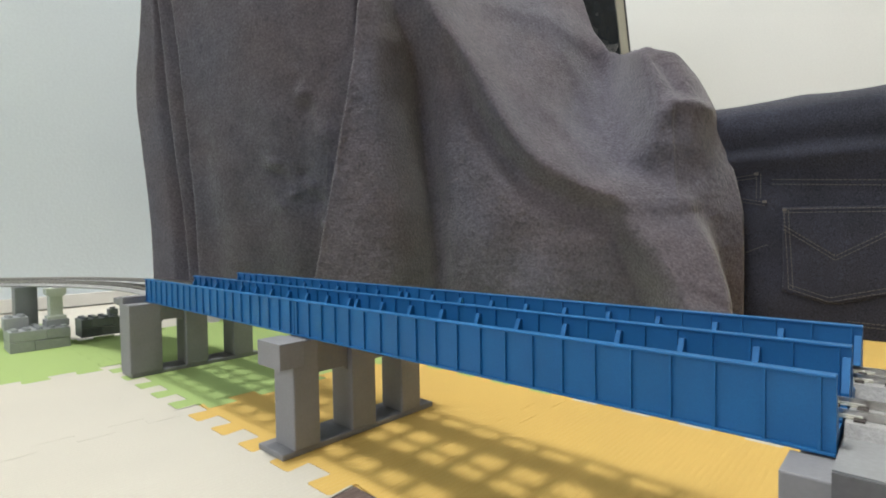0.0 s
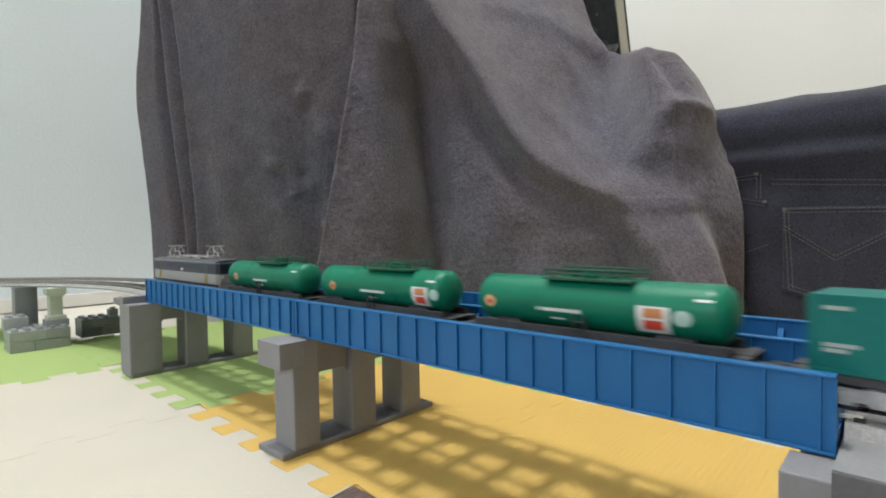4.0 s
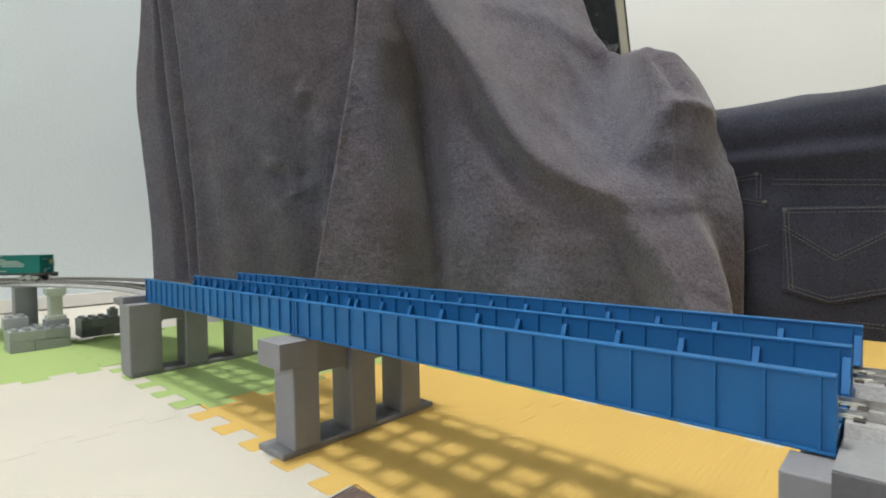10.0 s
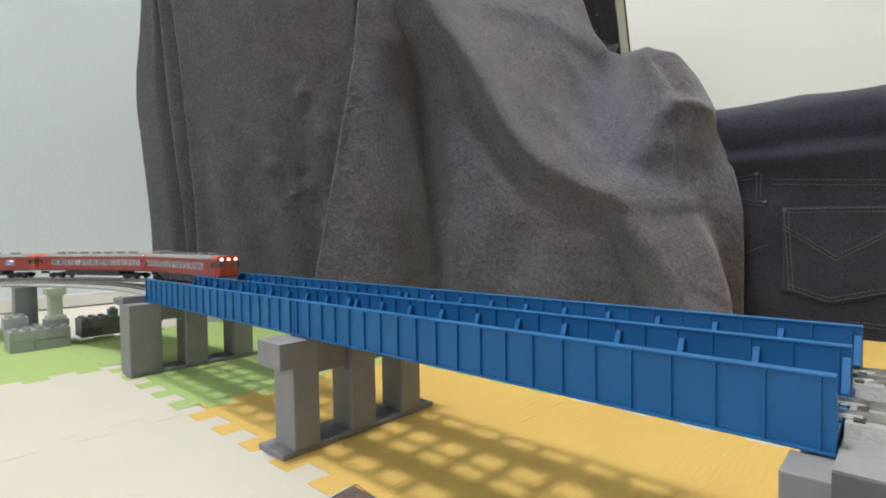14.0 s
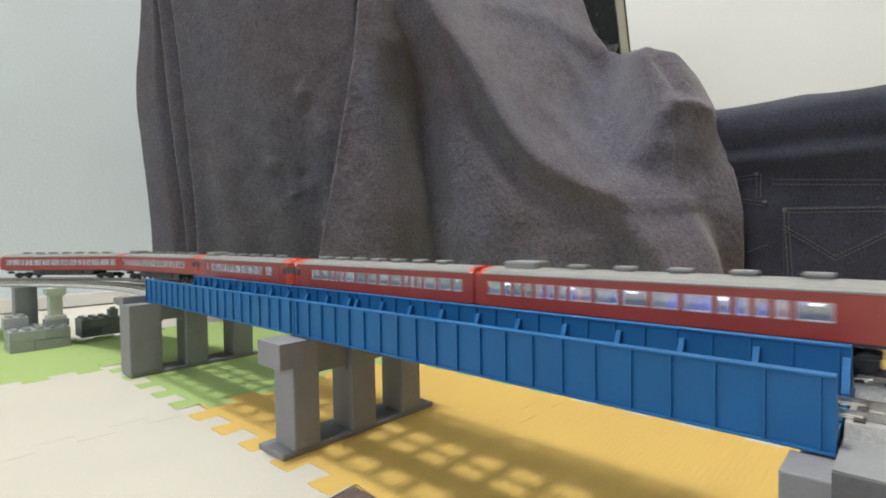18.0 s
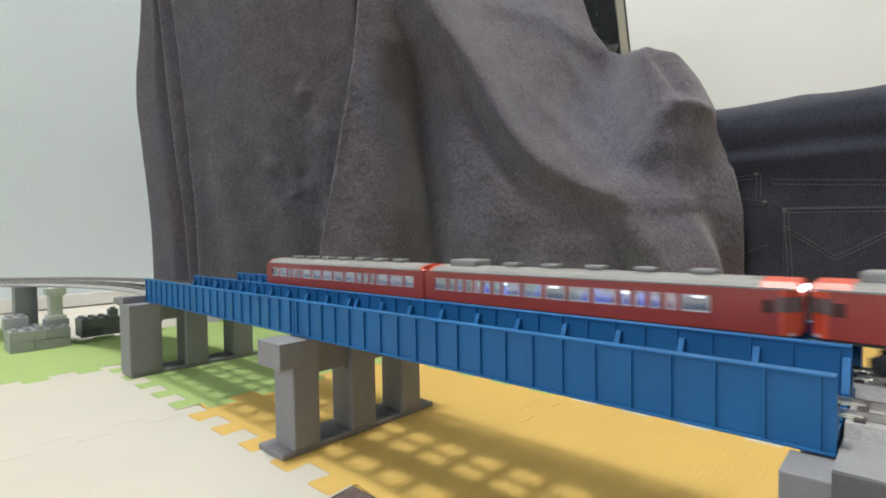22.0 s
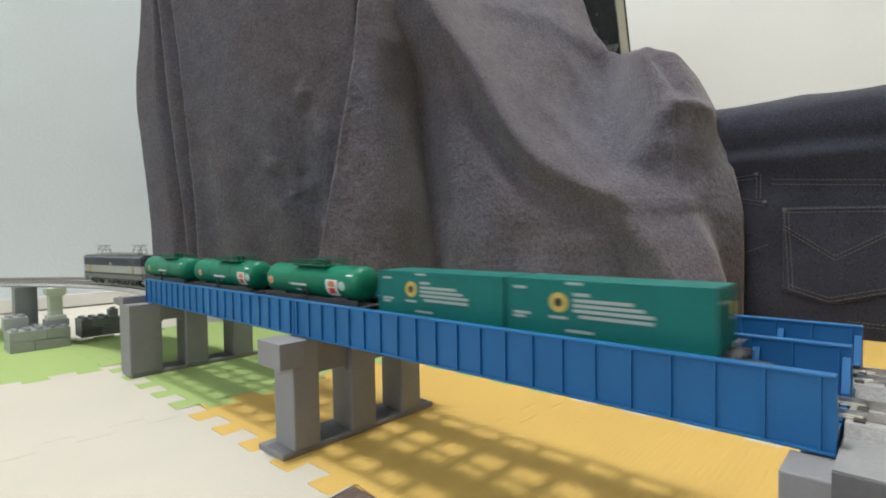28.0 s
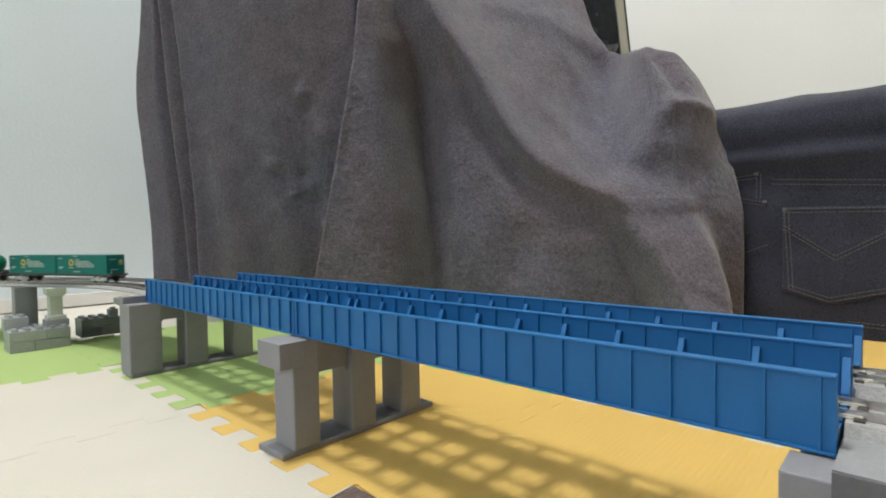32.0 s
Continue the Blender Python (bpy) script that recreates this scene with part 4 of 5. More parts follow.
        part("end_handrail", tube(bmesh.new(), [(sx * (hl + 0.0004), -0.0066, 0.0100), (sx * (hl + 0.0010), -0.0066, 0.0118), (sx * (hl + 0.0010), 0.0066, 0.0118), (sx * (hl + 0.0004), 0.0066, 0.0100)], 0.00022, 5), METAL, root)
    # roof gear
    for x, w, mat in ((-0.0150, 0.0055, ROOF_GREY), (-0.0015, 0.0060, VENT_GREY), (0.0125, 0.0050, ROOF_GREY), (0.0205, 0.0018, VENT_GREY), (-0.0225, 0.0014, VENT_GREY)):
        part("roof_box", boxes((x - w, x + w, -0.0052, 0.0052, 0.0234, 0.0248), bevel=0.0003), mat, root)
    for sy in (-1, 1):
        part("roof_gutter", boxes((-hl + 0.0016, hl - 0.0016, sy * hw - 0.0002, sy * hw + 0.0002, 0.0219, 0.0224)), VENT_GREY, root)
    part("conductor", tube(bmesh.new(), [(-0.0280, 0.0030, 0.0252), (0.0280, 0.0030, 0.0252)], 0.00022, 5), METAL, root)
    for x in (-0.0300, 0.0300):
        pan = part("pantograph", boxes((x - 0.0050, x + 0.0050, -0.0046, -0.0040, 0.0240, 0.0245), (x - 0.0050, x + 0.0050, 0.0040, 0.0046, 0.0240, 0.0245),
                                       (x - 0.0050, x - 0.0044, -0.0046, 0.0046, 0.0240, 0.0245), (x + 0.0044, x + 0.0050, -0.0046, 0.0046, 0.0240, 0.0245)), METAL, root, "diamond pantograph of grey metal")
        for y in (-0.0034, 0.0034):
            for sx in (-1, 1):
                part("arm", tube(bmesh.new(), [(x + sx * 0.0030, y, 0.0245), (x + sx * 0.0050, y * 0.8, 0.0275), (x + sx * 0.0012, y * 0.6, 0.0308)], 0.00045, 6), METAL, pan)
        for sx in (-1, 1):
            part("contact_strip", boxes((x + sx * 0.0014 - 0.0004, x + sx * 0.0014 + 0.0004, -0.0048, 0.0048, 0.0308, 0.0315)), METAL, pan)
        part("bar", tube(bmesh.new(), [(x - 0.0050, -0.0030, 0.0275), (x - 0.0050, 0.0030, 0.0275)], 0.0003, 5), METAL, pan)
        part("bar", tube(bmesh.new(), [(x + 0.0050, -0.0030, 0.0275), (x + 0.0050, 0.0030, 0.0275)], 0.0003, 5), METAL, pan)
    return root


def tank_wagon(panel=True, shift=0.0):
    """shift: how far the walkway and the prints sit behind the middle."""
    root = thing("tank_wagon", "glossy green model tank wagon on grey bogies", "tank wagon", "tank wagons of the freight train")
    r, zc, hl, k0 = 0.0072, 0.0162, 0.0374, shift
    bm = bmesh.new()
    rings = []
    prof = [(-hl, 0.0008), (-hl + 0.0006, 0.0038), (-hl + 0.0018, 0.0060), (-hl + 0.0036, 0.0073), (-hl + 0.0060, r), (0.0, r + 0.0001), (hl - 0.0060, r), (hl - 0.0036, 0.0073), (hl - 0.0018, 0.0060), (hl - 0.0006, 0.0038), (hl, 0.0008)]
    sides = 40
    for x, q in prof:
        rings.append([bm.verts.new((x, q * math.cos(k * math.tau / sides), zc + q * math.sin(k * math.tau / sides))) for k in range(sides)])
    for a, b in zip(rings, rings[1:]):
        for k in range(sides):
            bm.faces.new((a[k], a[(k + 1) % sides], b[(k + 1) % sides], b[k]))
    bm.faces.new(rings[0])
    bm.faces.new(rings[-1])
    part("barrel", bm, TANK_GREEN, root, "glossy green tank barrel", smooth=True)
    for x in (-0.0125, 0.0125):
        bm = bmesh.new()
        a = [[bm.verts.new((x + d, q * math.cos(k * math.tau / sides), zc + q * math.sin(k * math.tau / sides))) for k in range(sides)] for d, q in ((-0.0003, r), (-0.0003, r + 0.0002), (0.0003, r + 0.0002), (0.0003, r))]
        for q0, q1 in zip(a, a[1:]):
            for k in range(sides):
                bm.faces.new((q0[k], q0[(k + 1) % sides], q1[(k + 1) % sides], q1[k]))
        part("band", bm, TANK_GREEN, root)
    k1 = k0 + 0.0010
    walk_ = part("walkway", boxes((k1 - 0.0130, k1 + 0.0130, -0.0062, -0.0028, 0.0230, 0.0235), (k1 - 0.0130, k1 + 0.0130, 0.0028, 0.0062, 0.0230, 0.0235), (k1 - 0.0130, k1 - 0.0108, -0.0028, 0.0028, 0.0230, 0.0235), (k1 + 0.0108, k1 + 0.0130, -0.0028, 0.0028, 0.0230, 0.0235)), TANK_DARK, root, "dark green walkway with railing")
    for y in (-0.0060, 0.0060):
        for z in (0.0248, 0.0260):
            part("railing", tube(bmesh.new(), [(k1 - 0.0128, y, z), (k1 + 0.0128, y, z)], 0.00028, 5), TANK_DARK, walk_)
        for k in range(9):
            x = k1 - 0.0128 + k * 0.0032
            part("post", tube(bmesh.new(), [(x, y, 0.0234), (x, y, 0.0260)], 0.00026, 5), TANK_DARK, walk_)
    hatch = part("manhole", disc(bmesh.new(), k0, 0, 0.0228, 0.0026, 0.0022, 20), TANK_GREEN, root)
    part("lid", disc(bmesh.new(), k0, 0, 0.0250, 0.0021, 0.0007, 20), TANK_DARK, hatch)
    for x in (-0.0055, 0.0060):
        part("valve", disc(bmesh.new(), k0 + x, 0.0008, 0.0228, 0.0009, 0.0026, 12), TANK_DARK, root)
    # the deep side sill under the barrel
    for sy in (-1, 1):
        part("side_sill", boxes((-0.0365, 0.0365, min(sy * 0.0060, sy * 0.0070), max(sy * 0.0060, sy * 0.0070), 0.0064, 0.0098), bevel=0.0002), UNDER, root)
    part("frame", boxes((-0.0405, 0.0405, -0.0034, 0.0034, 0.0058, 0.0080), (-0.0405, -0.0375, -0.0072, 0.0072, 0.0058, 0.0078), (0.0375, 0.0405, -0.0072, 0.0072, 0.0058, 0.0078)), UNDER, root)
    for sy in (-1, 1):
        part("saddle", boxes((-0.0290, -0.0200, sy * 0.0040 - 0.0020, sy * 0.0040 + 0.0020, 0.0070, 0.0105)), UNDER, root)
        part("saddle", boxes((0.0200, 0.0290, sy * 0.0040 - 0.0020, sy * 0.0040 + 0.0020, 0.0070, 0.0105)), UNDER, root)
        part("brake_gear", boxes((-0.0100, 0.0060, sy * 0.0046 - 0.0010, sy * 0.0046 + 0.0010, 0.0030, 0.0062), bevel=0.0003), UNDER, root)
    part("ladder", boxes((-0.0018, -0.0014, -0.0080, -0.0074, 0.0062, 0.0140), (0.0014, 0.0018, -0.0080, -0.0074, 0.0062, 0.0140), *[(-0.0016, 0.0016, -0.0080, -0.0076, 0.0075 + k * 0.0022, 0.0078 + k * 0.0022) for k in range(3)]), UNDER, root)
    for x in (-0.0275, 0.0275):
        bogie(root, x, BOGIE_GREY)
    for sx in (-1, 1):
        coupler(root, sx * 0.0425)

    def on_barrel(name, x0, x1, z0, z1, mat, label="", lift=0.00010, round_=False):
        """A printed mark wrapped on the side of the barrel."""
        bm = bmesh.new()
        n = 12 if round_ else 6
        rows = []
        xm, xh = (x0 + x1) / 2, (x1 - x0) / 2
        for k in range(n + 1):
            z = z0 + (z1 - z0) * k / n
            y = -math.sqrt(max(0.0, (r + lift) ** 2 - (z - zc) ** 2))
            half = xh * math.sqrt(max(0.01, 1 - (2 * k / n - 1) ** 2)) if round_ else xh
            rows.append((bm.verts.new((xm - half, y, z)), bm.verts.new((xm + half, y, z))))
        for a, b in zip(rows, rows[1:]):
            bm.faces.new((a[0], a[1], b[1], b[0]))
        part(name, bm, mat, root, label)
    if panel:
        on_barrel("hazard_panel", k0 + 0.0155, k0 + 0.0235, 0.0110, 0.0178, MARK_WHITE, "white panel with an orange and a red square")
        on_barrel("orange_square", k0 + 0.0172, k0 + 0.0220, 0.0149, 0.0173, MARK_ORANGE, "", 0.0002)
        on_barrel("red_square", k0 + 0.0172, k0 + 0.0220, 0.0119, 0.0143, MARK_RED, "", 0.0002)
        on_barrel("pale_mark", k0 + 0.0243, k0 + 0.0287, 0.0134, 0.0174, MARK_PALE, "pale round mark", 0.0001, True)
    on_barrel("print_bar", k0 - 0.0138, k0 + 0.0002, 0.0141, 0.0151, MARK_WHITE, "unreadable white lettering as a bar")
    on_barrel("print_bar", k0 - 0.0095, k0 - 0.0050, 0.0118, 0.0124, MARK_WHITE)
    on_barrel("emblem", 0.75 * k0 - 0.0325, 0.75 * k0 - 0.0283, 0.0136, 0.0174, EMBLEM, "small round pale orange emblem", 0.0001, True)
    on_barrel("emblem_center", 0.75 * k0 - 0.0314, 0.75 * k0 - 0.0294, 0.0147, 0.0161, MARK_RED, "", 0.0002, True)
    on_barrel("print_bar", 0.0290, 0.0330, 0.0196, 0.0202, MARK_WHITE)
    return root


def flat_wagon():
    root = thing("container_wagon", "dark grey flat container wagon of the freight train", "flat wagon")
    part("deck", boxes((-0.0620, 0.0620, -0.0030, 0.0030, 0.0054, 0.0074), (-0.0620, 0.0620, -0.0078, -0.0066, 0.0056, 0.0074), (-0.0620, 0.0620, 0.0066, 0.0078, 0.0056, 0.0074), *[(x - 0.0012, x + 0.0012, -0.0070, 0.0070, 0.0058, 0.0072) for x in (-0.0600, -0.0400, -0.0200, 0.0, 0.0200, 0.0400, 0.0600)]), UNDER, root)
    for x in (-0.0465, 0.0465):
        bogie(root, x, BOGIE_GREY)
    part("end_rail", tube(bmesh.new(), [(0.0618, -0.0070, 0.0078), (0.0618, -0.0070, 0.0112), (0.0618, -0.0010, 0.0112)], 0.00022, 5), BOGIE_GREY, root)
    for sx in (-1, 1):
        coupler(root, sx * 0.0645)
    return root


def container():
    root = thing("freight_container", "teal green model container with white lettering bars and a yellow emblem", "container", "containers on the wagon")
    hl, hw, z0, z1 = 0.0287, 0.0083, 0.0076, 0.0232
    part("box", boxes((-hl, hl, -hw, hw, z0, z1), bevel=0.0003), BOX_GREEN, root)
    part("side_rail", boxes((-hl, hl, -hw - 0.00015, -hw, z0, z0 + 0.0007), (-hl, hl, -hw - 0.00015, -hw, z1 - 0.0006, z1)), BOX_GREEN, root)
    for x in (-hl + 0.0003, hl - 0.0003):
        part("corner_post", boxes((x - 0.0005, x + 0.0005, -hw - 0.0002, -hw + 0.0004, z0, z1)), BOX_GREEN, root)
    for k in range(13):
        x = -0.0252 + k * 0.0042
        part("corrugation", boxes((x - 0.0002, x + 0.0002, -hw - 0.00006, -hw, z0 + 0.0010, z1 - 0.0010)), BOX_GREEN, root)
    y = -hw - 0.00012
    part("emblem", disc(bmesh.new(), -0.0113, y - 0.0001, 0.0170, 0.0028, 0.0002, 24, axis="y"), MARK_YELLOW, root, "round yellow emblem")
    part("emblem_center", disc(bmesh.new(), -0.0113, y - 0.0002, 0.0170, 0.0013, 0.0002, 16, axis="y"), BLACK, root)
    flat_bar("print_bar", root, BOX_PRINT, -0.0142, -0.0086, 0.0124, 0.0132, y)
    for a, b, z in ((-0.0068, -0.0020, 0.0190), (-0.0068, 0.0098, 0.0174), (-0.0068, 0.0126, 0.0160), (-0.0068, 0.0150, 0.0146), (-0.0050, 0.0148, 0.0131)):
        flat_bar("print_bar", root, BOX_PRINT, a, b, z, z + 0.0009, y, "unreadable white lettering as bars")
    for a, b, z in ((-0.0262, -0.0218, 0.0202), (-0.0262, -0.0205, 0.0128), (-0.0262, -0.0222, 0.0117), (-0.0090, -0.0040, 0.0220), (-0.0090, -0.0010, 0.0090)):
        flat_bar("print_bar", root, BOX_PRINT, a, b, z, z + 0.0008, y)
    # end doors
    for sx in (-1, 1):
        for yy in (-0.0041, 0.0041):
            part("door_leaf", boxes((sx * hl - 0.00015, sx * hl + 0.00015, yy - 0.0039, yy + 0.0039, z0 + 0.0009, z1 - 0.0009)), BOX_GREEN, root)
        for yy in (-0.0058, -0.0020, 0.0020, 0.0058):
            part("lock_bar", tube(bmesh.new(), [(sx * (hl + 0.0003), yy, z0 + 0.0006), (sx * (hl + 0.0003), yy, z1 - 0.0006)], 0.0002, 5), BOX_GREEN, root)
        part("emblem", boxes((sx * (hl + 0.0003) - 0.00012, sx * (hl + 0.0003) + 0.00012, 0.0028, 0.0062, 0.0160, 0.0190)), MARK_YELLOW, root, "yellow emblem")
        part("print_bar", boxes((sx * (hl + 0.0003) - 0.00012, sx * (hl + 0.0003) + 0.00012, -0.0060, 0.0000, 0.0192, 0.0198)), BOX_PRINT, root)
        part("print_bar", boxes((sx * (hl + 0.0003) - 0.00012, sx * (hl + 0.0003) + 0.00012, 0.0026, 0.0064, 0.0148, 0.0154)), BOX_PRINT, root)
    return root


def passenger_car(cab_front, cab_rear, cooler, label):
    """cab_front: towards +x, the way the train goes. cooler: +1, -1 or 0, the end with the roof unit."""
    root = thing("passenger_car", label, "rail car", "red cars of the passenger train")
    hl, hw = 0.0662, 0.0093
    z0, zs, zh, ze = 0.0084, 0.0128, 0.0178, 0.0206      # sill, window bottom, window top, eaves
    cab_f, cab_r = (0.0125 if cab_front else 0.0), (0.0125 if cab_rear else 0.0)
    a, b = -hl + cab_r, hl - cab_f
    wins = []
    plan = "wnnnnnnwwwwwnnnnw" if cab_front else "wwnnnwwwwwnnnwww"
    if cab_front and cab_rear:
        plan = "n_wwnwwwwwwn_w"
    lo, hi = a + (0.0060 if cab_rear else 0.0022), b - (0.0075 if cab_front else 0.0022)
    unit = (hi - lo) / sum(2.0 if k == "w" else 1.0 for k in plan)
    x = lo
    for k in plan:
        w = unit * (2.0 if k == "w" else 1.0)
        if k != "_":
            wins.append((x + unit * 0.14, x + w - unit * 0.14))
        x += w
    for sy in (-1, 1):
        y0, y1 = sorted((sy * hw, sy * (hw - 0.0007)))
        bm = boxes((a, b, y0, y1, z0, zs), (a, b, y0, y1, zh, ze))
        edges = [a] + [q for w in wins for q in w] + [b]
        for p, q in zip(edges[0::2], edges[1::2]):
            box(bm, p, q, y0, y1, zs, zh)
        part("side_wall", bm, RED, root)
        g0, g1 = sorted((sy * (hw - 0.0004), sy * (hw - 0.0006)))
        for p, q in wins:
            pane = part("window", boxes((p, q, g0, g1, zs, zh)), GLASS, root)
            pane.visible_shadow = False
            f0, f1 = sorted((sy * (hw + 0.00008), sy * (hw - 0.0004)))
            part("window_frame", boxes((p, q, f0, f1, zs, zs + 0.00035), (p, q, f0, f1, zh - 0.0003, zh), (p, p + 0.00025, f0, f1, zs + 0.00035, zh - 0.0003), (q - 0.00025, q, f0, f1, zs + 0.00035, zh - 0.0003)), FRAME_ALU, pane, "bright aluminium window frame")
        for x in (a + 0.0012, b - 0.0024):
            part("door", boxes((x - 0.0030, x + 0.0030, sy * hw - 0.00012, sy * hw + 0.00012, z0 + 0.0002, ze - 0.0008)), RED, root)
        part("rain_strip", boxes((-hl + 0.001, hl - 0.001, sy * hw - 0.0002, sy * hw + 0.0002, ze - 0.0002, ze + 0.0003)), ROOF_GREY, root)
    # ends
    for sx, cab, depth in ((1, cab_front, cab_f), (-1, cab_rear, cab_r)):
        xa, xb = sorted((sx * (hl - max(depth, 0.0010)), sx * hl))
        bm = bmesh.new()
        if cab:
            c = 0.0028
            out = sx * hl
            inn = sx * (hl - depth)
            prism(bm, [(inn, -hw), (out - sx * c, -hw), (out, -hw + c), (out, hw - c), (out - sx * c, hw), (inn, hw)], "z", z0, ze + 0.0002)
            part("cab", bm, RED, root, "driving cab end")
            bm = bmesh.new()
            prism(bm, [(out - sx * (c + 0.0012), -hw - 0.0001), (out - sx * c, -hw - 0.0001), (out + sx * 0.0001, -hw + c), (out + sx * 0.0001, hw - c), (out - sx * c, hw + 0.0001), (out - sx * (c + 0.0012), hw + 0.0001)], "z", z0, ze + 0.0003)
            part("cab_front", bm, ORANGE, root, "vermilion cab front")
            for sy in (-1, 1):
                bm = bmesh.new()
                e = 0.0003
                ring_ = [(out - sx * (c + 0.0020), sy * (hw + e)), (out - sx * c, sy * (hw + e)), (out + sx * e, sy * (hw - c + 0.0001)), (out + sx * e, sy * 0.0017), (out - sx * 0.0006, sy * 0.0017), (out - sx * 0.0006, sy * (hw - c - 0.0003)), (out - sx * (c + 0.0003), sy * (hw - 0.0004)), (out - sx * (c + 0.0020), sy * (hw - 0.0004))]
                prism(bm, ring_, "z", 0.0146, 0.0186)
                part("windscreen", bm, SCREEN, root, "dark wrap-round windscreen")
            part("gangway_door", boxes((out - 0.0003, out + 0.0005, -0.0014, 0.0014, z0, 0.0190), bevel=0.0001), ORANGE, root)
            for sy in (-1, 1):
                part("cab_window", boxes((min(inn, out) + 0.0045, max(inn, out) - 0.0050, sy * hw - 0.0001, sy * hw + 0.0001, 0.0142, 0.0176)), CAB_TINT, root)
            lit = sx > 0
            for y in (-0.0052, 0.0, 0.0052):
                part("headlight", boxes((out - 0.0004, out + 0.0006, y - 0.0008, y + 0.0008, 0.0198, 0.0210), bevel=0.0003), LAMP_WHITE if lit or y else BLACK, root, "lit white headlight")
        else:
            part("end_wall", boxes((xa, xb, -hw + 0.0002, hw - 0.0002, z0, ze)), ORANGE, root, "vermilion end wall")
        if not cab:
            part("gangway", boxes((min(sx * hl, sx * (hl + 0.0014)), max(sx * hl, sx * (hl + 0.0014)), -0.0032, 0.0032, z0, 0.0186)), BLACK, root)
        # roof end cap in vermilion
        bm = bmesh.new()
        w = 0.0085 if cab else 0.0022
        ra, rb = sorted((sx * (hl - w), sx * (hl - 0.0002)))
        prism(bm, [(-hw + 0.0002, ze + 0.0001), (hw - 0.0002, ze + 0.0001), (hw - 0.0022, ze + 0.0018), (0.0, ze + 0.0026), (-hw + 0.0022, ze + 0.0018)], "x", ra, rb)
        part("roof_end", bm, ORANGE, root, "vermilion roof end")
        coupler(root, sx * (hl + 0.0008))
    bm = bmesh.new()
    fr, rr = (0.0085 if cab_front else 0.0022), (0.0085 if cab_rear else 0.0022)
    prism(bm, [(-hw + 0.0001, ze + 0.0001), (hw - 0.0001, ze + 0.0001), (hw - 0.0012, ze + 0.0012), (hw - 0.0035, ze + 0.0021), (0.0, ze + 0.0026), (-hw + 0.0035, ze + 0.0021), (-hw + 0.0012, ze + 0.0012)], "x", -hl + rr + 0.0001, hl - fr - 0.0001)
    part("roof", bm, ROOF_GREY, root, "light grey roof")
    vents = 7 if cooler == 0 else 6
    span0 = (-hl + 0.012, hl - 0.016) if cooler <= 0 else (-hl + 0.016, hl - 0.012)
    xs = [span0[0] + (span0[1] - span0[0]) * (k + 0.5) / vents for k in range(vents)]
    for x in xs:
        if cooler and abs(x - cooler * 0.0500) < 0.013:
            continue
        vent = part("roof_vent", boxes((x - 0.0034, x + 0.0034, -0.0024, 0.0024, ze + 0.0029, ze + 0.0041), bevel=0.0005), VENT_GREY, root, "grey roof ventilator")
        part("neck", boxes((x - 0.0024, x + 0.0024, -0.0017, 0.0017, ze + 0.0020, ze + 0.0030)), VENT_GREY, vent)
    if cooler:
        x = cooler * 0.0500
        part("roof_cooler", boxes((x - 0.0070, x + 0.0070, -0.0052, 0.0052, ze + 0.0018, ze + 0.0049), bevel=0.0008), VENT_GREY, root, "grey air-conditioning unit")
    # inside: floor, ceiling light, blue seats
    part("floor_pan", boxes((-hl + 0.001, hl - 0.001, -hw + 0.0008, hw - 0.0008, z0, z0 + 0.0008)), INSIDE, root)
    part("ceiling_strip", boxes((a, b, -0.0040, 0.0040, ze - 0.0008, ze - 0.0004)), LAMP_SOFT, root, "lit interior ceiling")
    # lamps hung low behind the near windows, placed to show in the camera's view
    for k in range(5):
        x = a + (b - a) * (k + 0.5) / 5 + 0.002 * (k % 2)
        part("ceiling_led", boxes((x - 0.0013, x + 0.0013, -0.0074, -0.0056, zh - 0.0014, zh - 0.0002), bevel=0.0002), LAMP_WHITE, root, "lit interior lamp at the top edge of the windows")
    # dark and pale panels added at random to vary how bright the windows look
    pick = random.Random(int(1000 * (cab_f + 2 * cab_r)) + 7 * cooler + 3)
    for k, (p, q) in enumerate(wins):
        kind = pick.random()
        if kind < 0.22:
            part("partition", boxes((p + 0.0002, q - 0.0002, -hw + 0.0016, -hw + 0.0022, z0 + 0.0008, zh - 0.0012)), BLACK, root, "dark panel added behind a window to vary its brightness")
        elif kind < 0.42:
            part("blind", boxes((p + (q - p) * pick.choice((0.0, 0.35)), q - (q - p) * pick.choice((0.1, 0.45)), -hw + 0.0010, -hw + 0.0013, zs + 0.0002, zh)), BACKING_PALE, root, "pale window blind")
    for k in range(14):
        x = a + 0.006 + k * (b - a - 0.012) / 13
        for sy in (-1, 1):
            if pick.random() < 0.22:
                continue
            part("seat", boxes((x - 0.0022, x - 0.0012, sy * 0.0054 - 0.0024, sy * 0.0054 + 0.0024, z0 + 0.0008, zs + 0.0027), (x - 0.0022, x + 0.0020, sy * 0.0054 - 0.0024, sy * 0.0054 + 0.0024, z0 + 0.0008, zs - 0.0014)), SEAT_BLUE, root)
    # underneath
    part("underframe", boxes((-hl + 0.002, hl - 0.002, -hw + 0.0010, hw - 0.0010, 0.0074, z0)), UNDER, root)
    for x, w in ((-0.0262, 0.0060), (-0.0130, 0.0062), (0.0010, 0.0068), (0.0160, 0.0072), (0.0295, 0.0050)):
        part("equipment_box", boxes((x - w, x + w, -0.0080, 0.0080, 0.0032, 0.0076), bevel=0.0004), UNDER, root)
    for x in (-0.0460, 0.0460):
        bogie(root, x, BLACK)
    return root


LOCO = locomotive()
TANKS = [tank_wagon(False, 0.0072), tank_wagon(True, 0.0068), tank_wagon()]
WAGON = flat_wagon()
BOX = container()
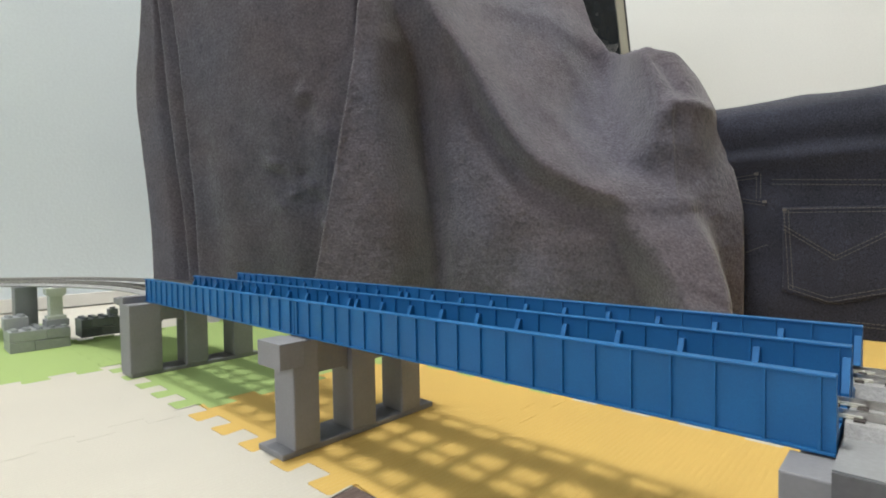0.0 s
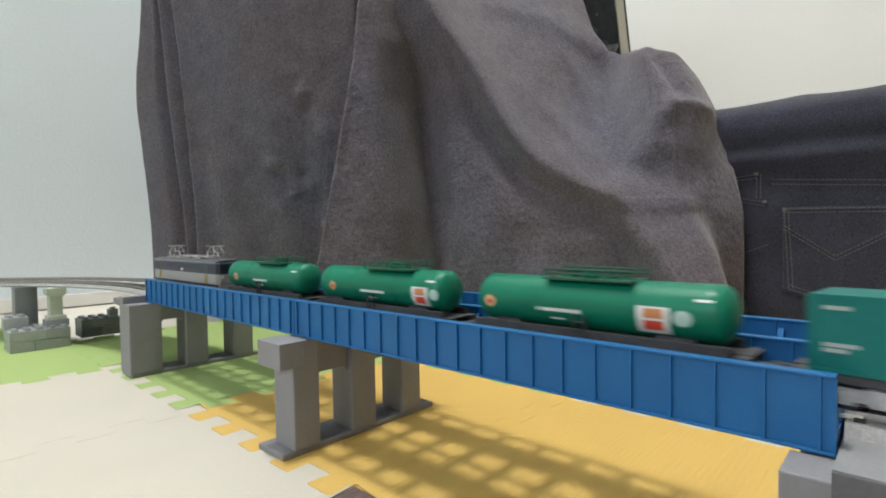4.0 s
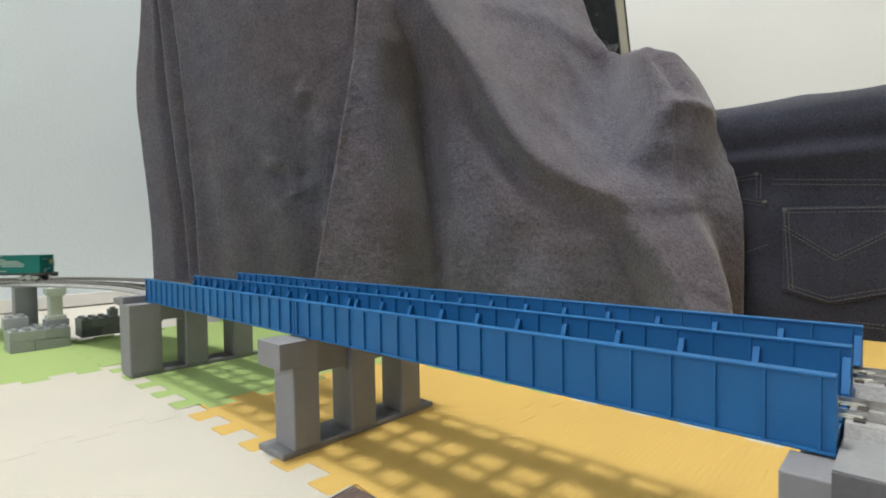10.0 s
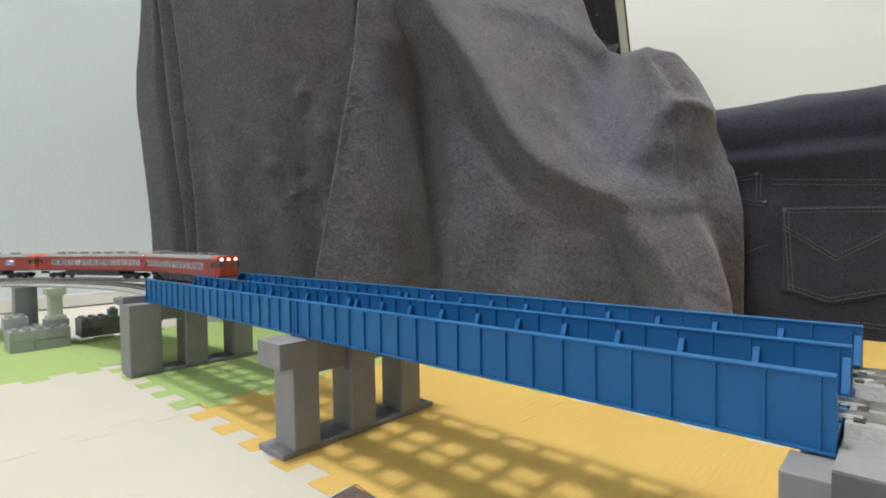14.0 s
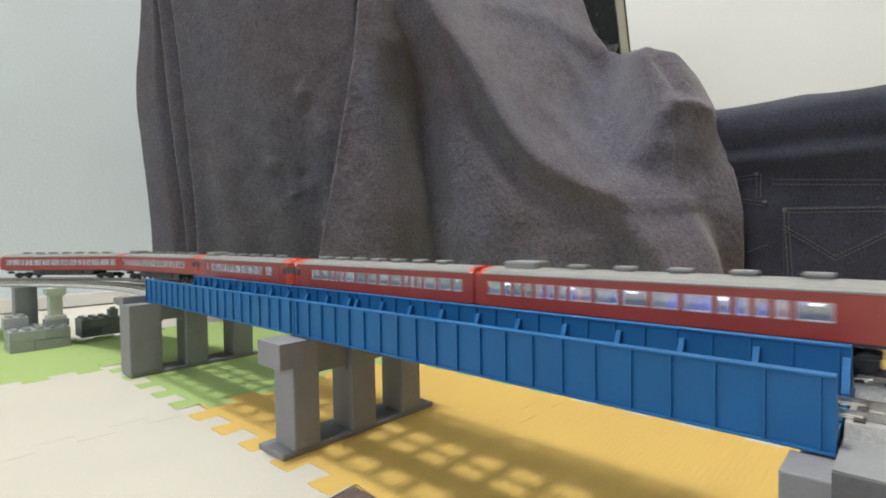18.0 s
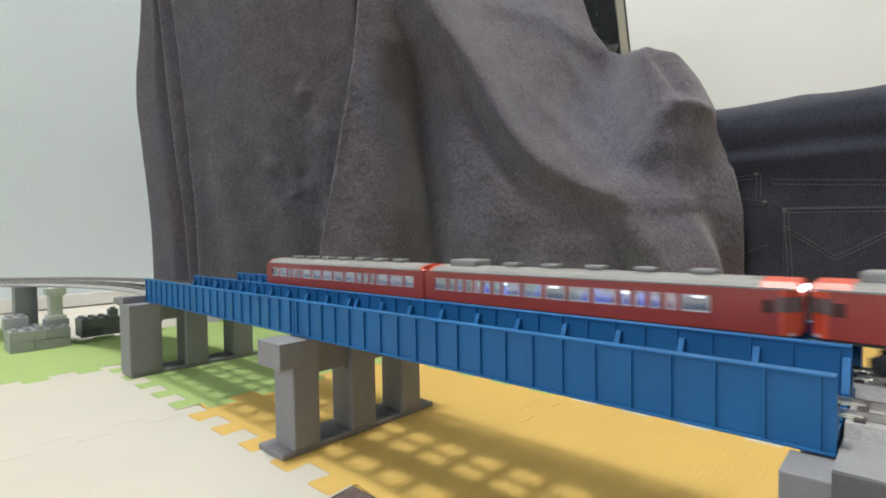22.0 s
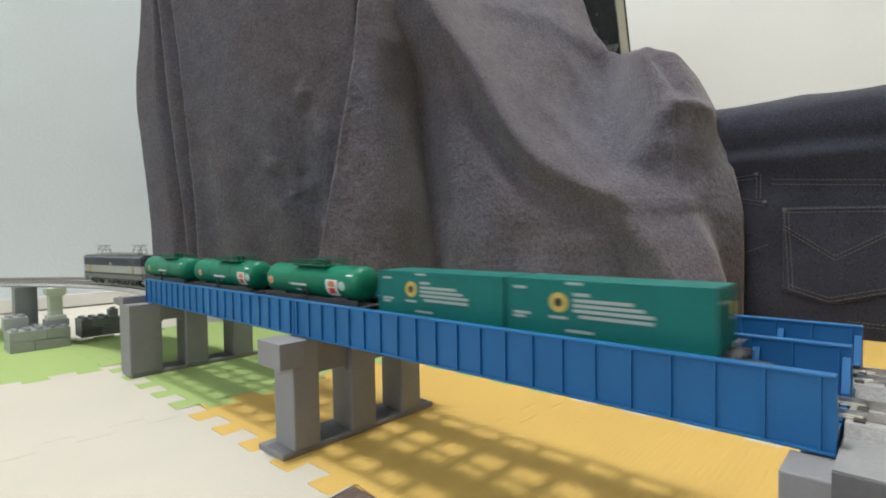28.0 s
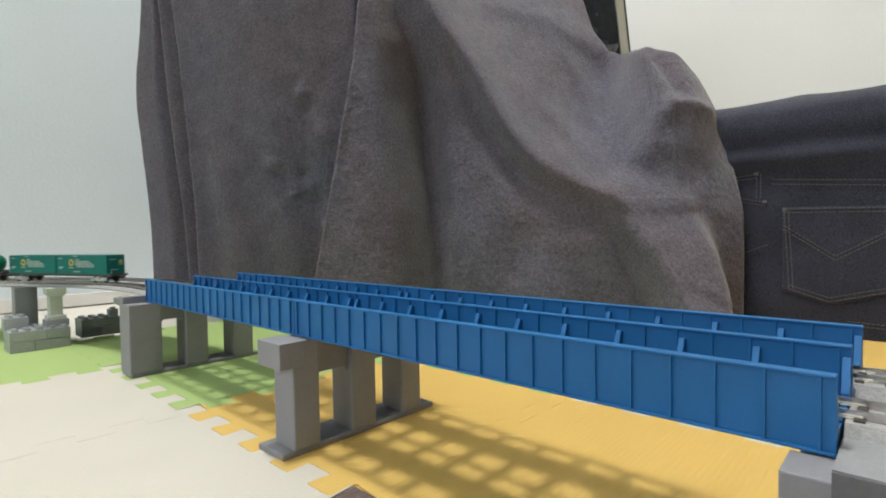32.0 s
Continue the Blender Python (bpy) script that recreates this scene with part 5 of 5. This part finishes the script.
BOXES = [BOX, copy_thing(BOX, pose(0, 0, 0))]
CARS = [passenger_car(True, False, -1, "red model rail car with a vermilion cab and lit headlights"),
        passenger_car(False, True, 0, "red model rail car with a plain end and a vermilion cab"),
        passenger_car(True, True, -1, "red model rail car with a vermilion cab at each end"),
        passenger_car(True, False, -1, "red model rail car with a vermilion cab and a roof cooler"),
        passenger_car(False, False, 0, "red model rail car at the tail of the train")]

# ---- how the trains run: seconds and metres along the oval ----
FREIGHT = [(0, -0.1045), (0.5, -0.0505), (1, 0.0035), (1.5, 0.0572), (2, 0.1112), (2.5, 0.1655), (3, 0.2200), (3.5, 0.2755), (5.5, 0.5001), (6, 0.5555), (7, 0.6700),
           (8, 0.7835), (9, 0.8985), (10, 1.0115), (10.5, 1.0685), (23.5, LOOP_1 - 0.0206), (24.4, LOOP_1 + 0.0755), (25.5, LOOP_1 + 0.193), (28, LOOP_1 + 0.4655),
           (29.2, LOOP_1 + 0.6030), (32, LOOP_1 + 0.9235)]
RED_NOSE = [(0, 1.725), (10.7, 0.661), (11, 0.631), (11.5, 0.582), (12, 0.5335), (12.5, 0.488), (13, 0.4415), (13.5, 0.400), (14, 0.355), (14.5, 0.310), (16.5, 0.121), (17, 0.0745),
            (17.5, 0.0285), (18, -0.0167), (18.5, -0.0625), (19, -0.1075), (20, -0.201), (21, -0.2980), (22, -0.3960), (23, -0.4915), (24.4, -0.630), (25, -0.688), (32, -1.38)]


def glide(rows, t):
    """A smooth value between rows."""
    ts, vs = np.array([r[0] for r in rows], float), np.array([r[1] for r in rows], float)
    m = np.gradient(vs, ts)
    i = int(np.clip(np.searchsorted(ts, t) - 1, 0, len(ts) - 2))
    h = ts[i + 1] - ts[i]
    q = (t - ts[i]) / h
    return float((2 * q ** 3 - 3 * q ** 2 + 1) * vs[i] + (q ** 3 - 2 * q ** 2 + q) * h * m[i] + (-2 * q ** 3 + 3 * q ** 2) * vs[i + 1] + (q ** 3 - q ** 2) * h * m[i + 1])


def run(ob, track, rows, back, wheelbase):
    """Keys a vehicle that rides with its two bogies on the track, back metres behind the first one's mark."""
    keys = []
    for k in range(0, 129):
        t = k * 0.25
        s = glide(rows, t) + back
        xa, ya, _ = along(track, s - wheelbase)
        xb, yb, _ = along(track, s + wheelbase)
        keys.append((t, pose((xa + xb) / 2, (ya + yb) / 2, RAIL, 0, 0, math.degrees(math.atan2(ya - yb, xa - xb)))))
    walk(ob, keys)


def motions():
    run(LOCO, 1, FREIGHT, -0.0025, 0.030)
    for k, ob in enumerate(TANKS):
        run(ob, 1, FREIGHT, -0.0984 - k * 0.0881, 0.0275)
    run(WAGON, 1, FREIGHT, -0.3848, 0.0465)
    # the boxes ride on the wagon, ahead of and behind its middle
    for ob, d in zip(BOXES, (0.0294, -0.0294)):
        keys = []
        for k in range(0, 129):
            t = k * 0.25
            s = glide(FREIGHT, t) - 0.3848
            xa, ya, _ = along(1, s - 0.0465)
            xb, yb, _ = along(1, s + 0.0465)
            m = pose((xa + xb) / 2, (ya + yb) / 2, RAIL, 0, 0, math.degrees(math.atan2(ya - yb, xa - xb)))
            keys.append((t, m @ pose(-d, 0, 0)))
        walk(ob, keys)
    for k, ob in enumerate(CARS):
        run(ob, 2, RED_NOSE, 0.0668 + k * 0.1358, 0.046)


motions()
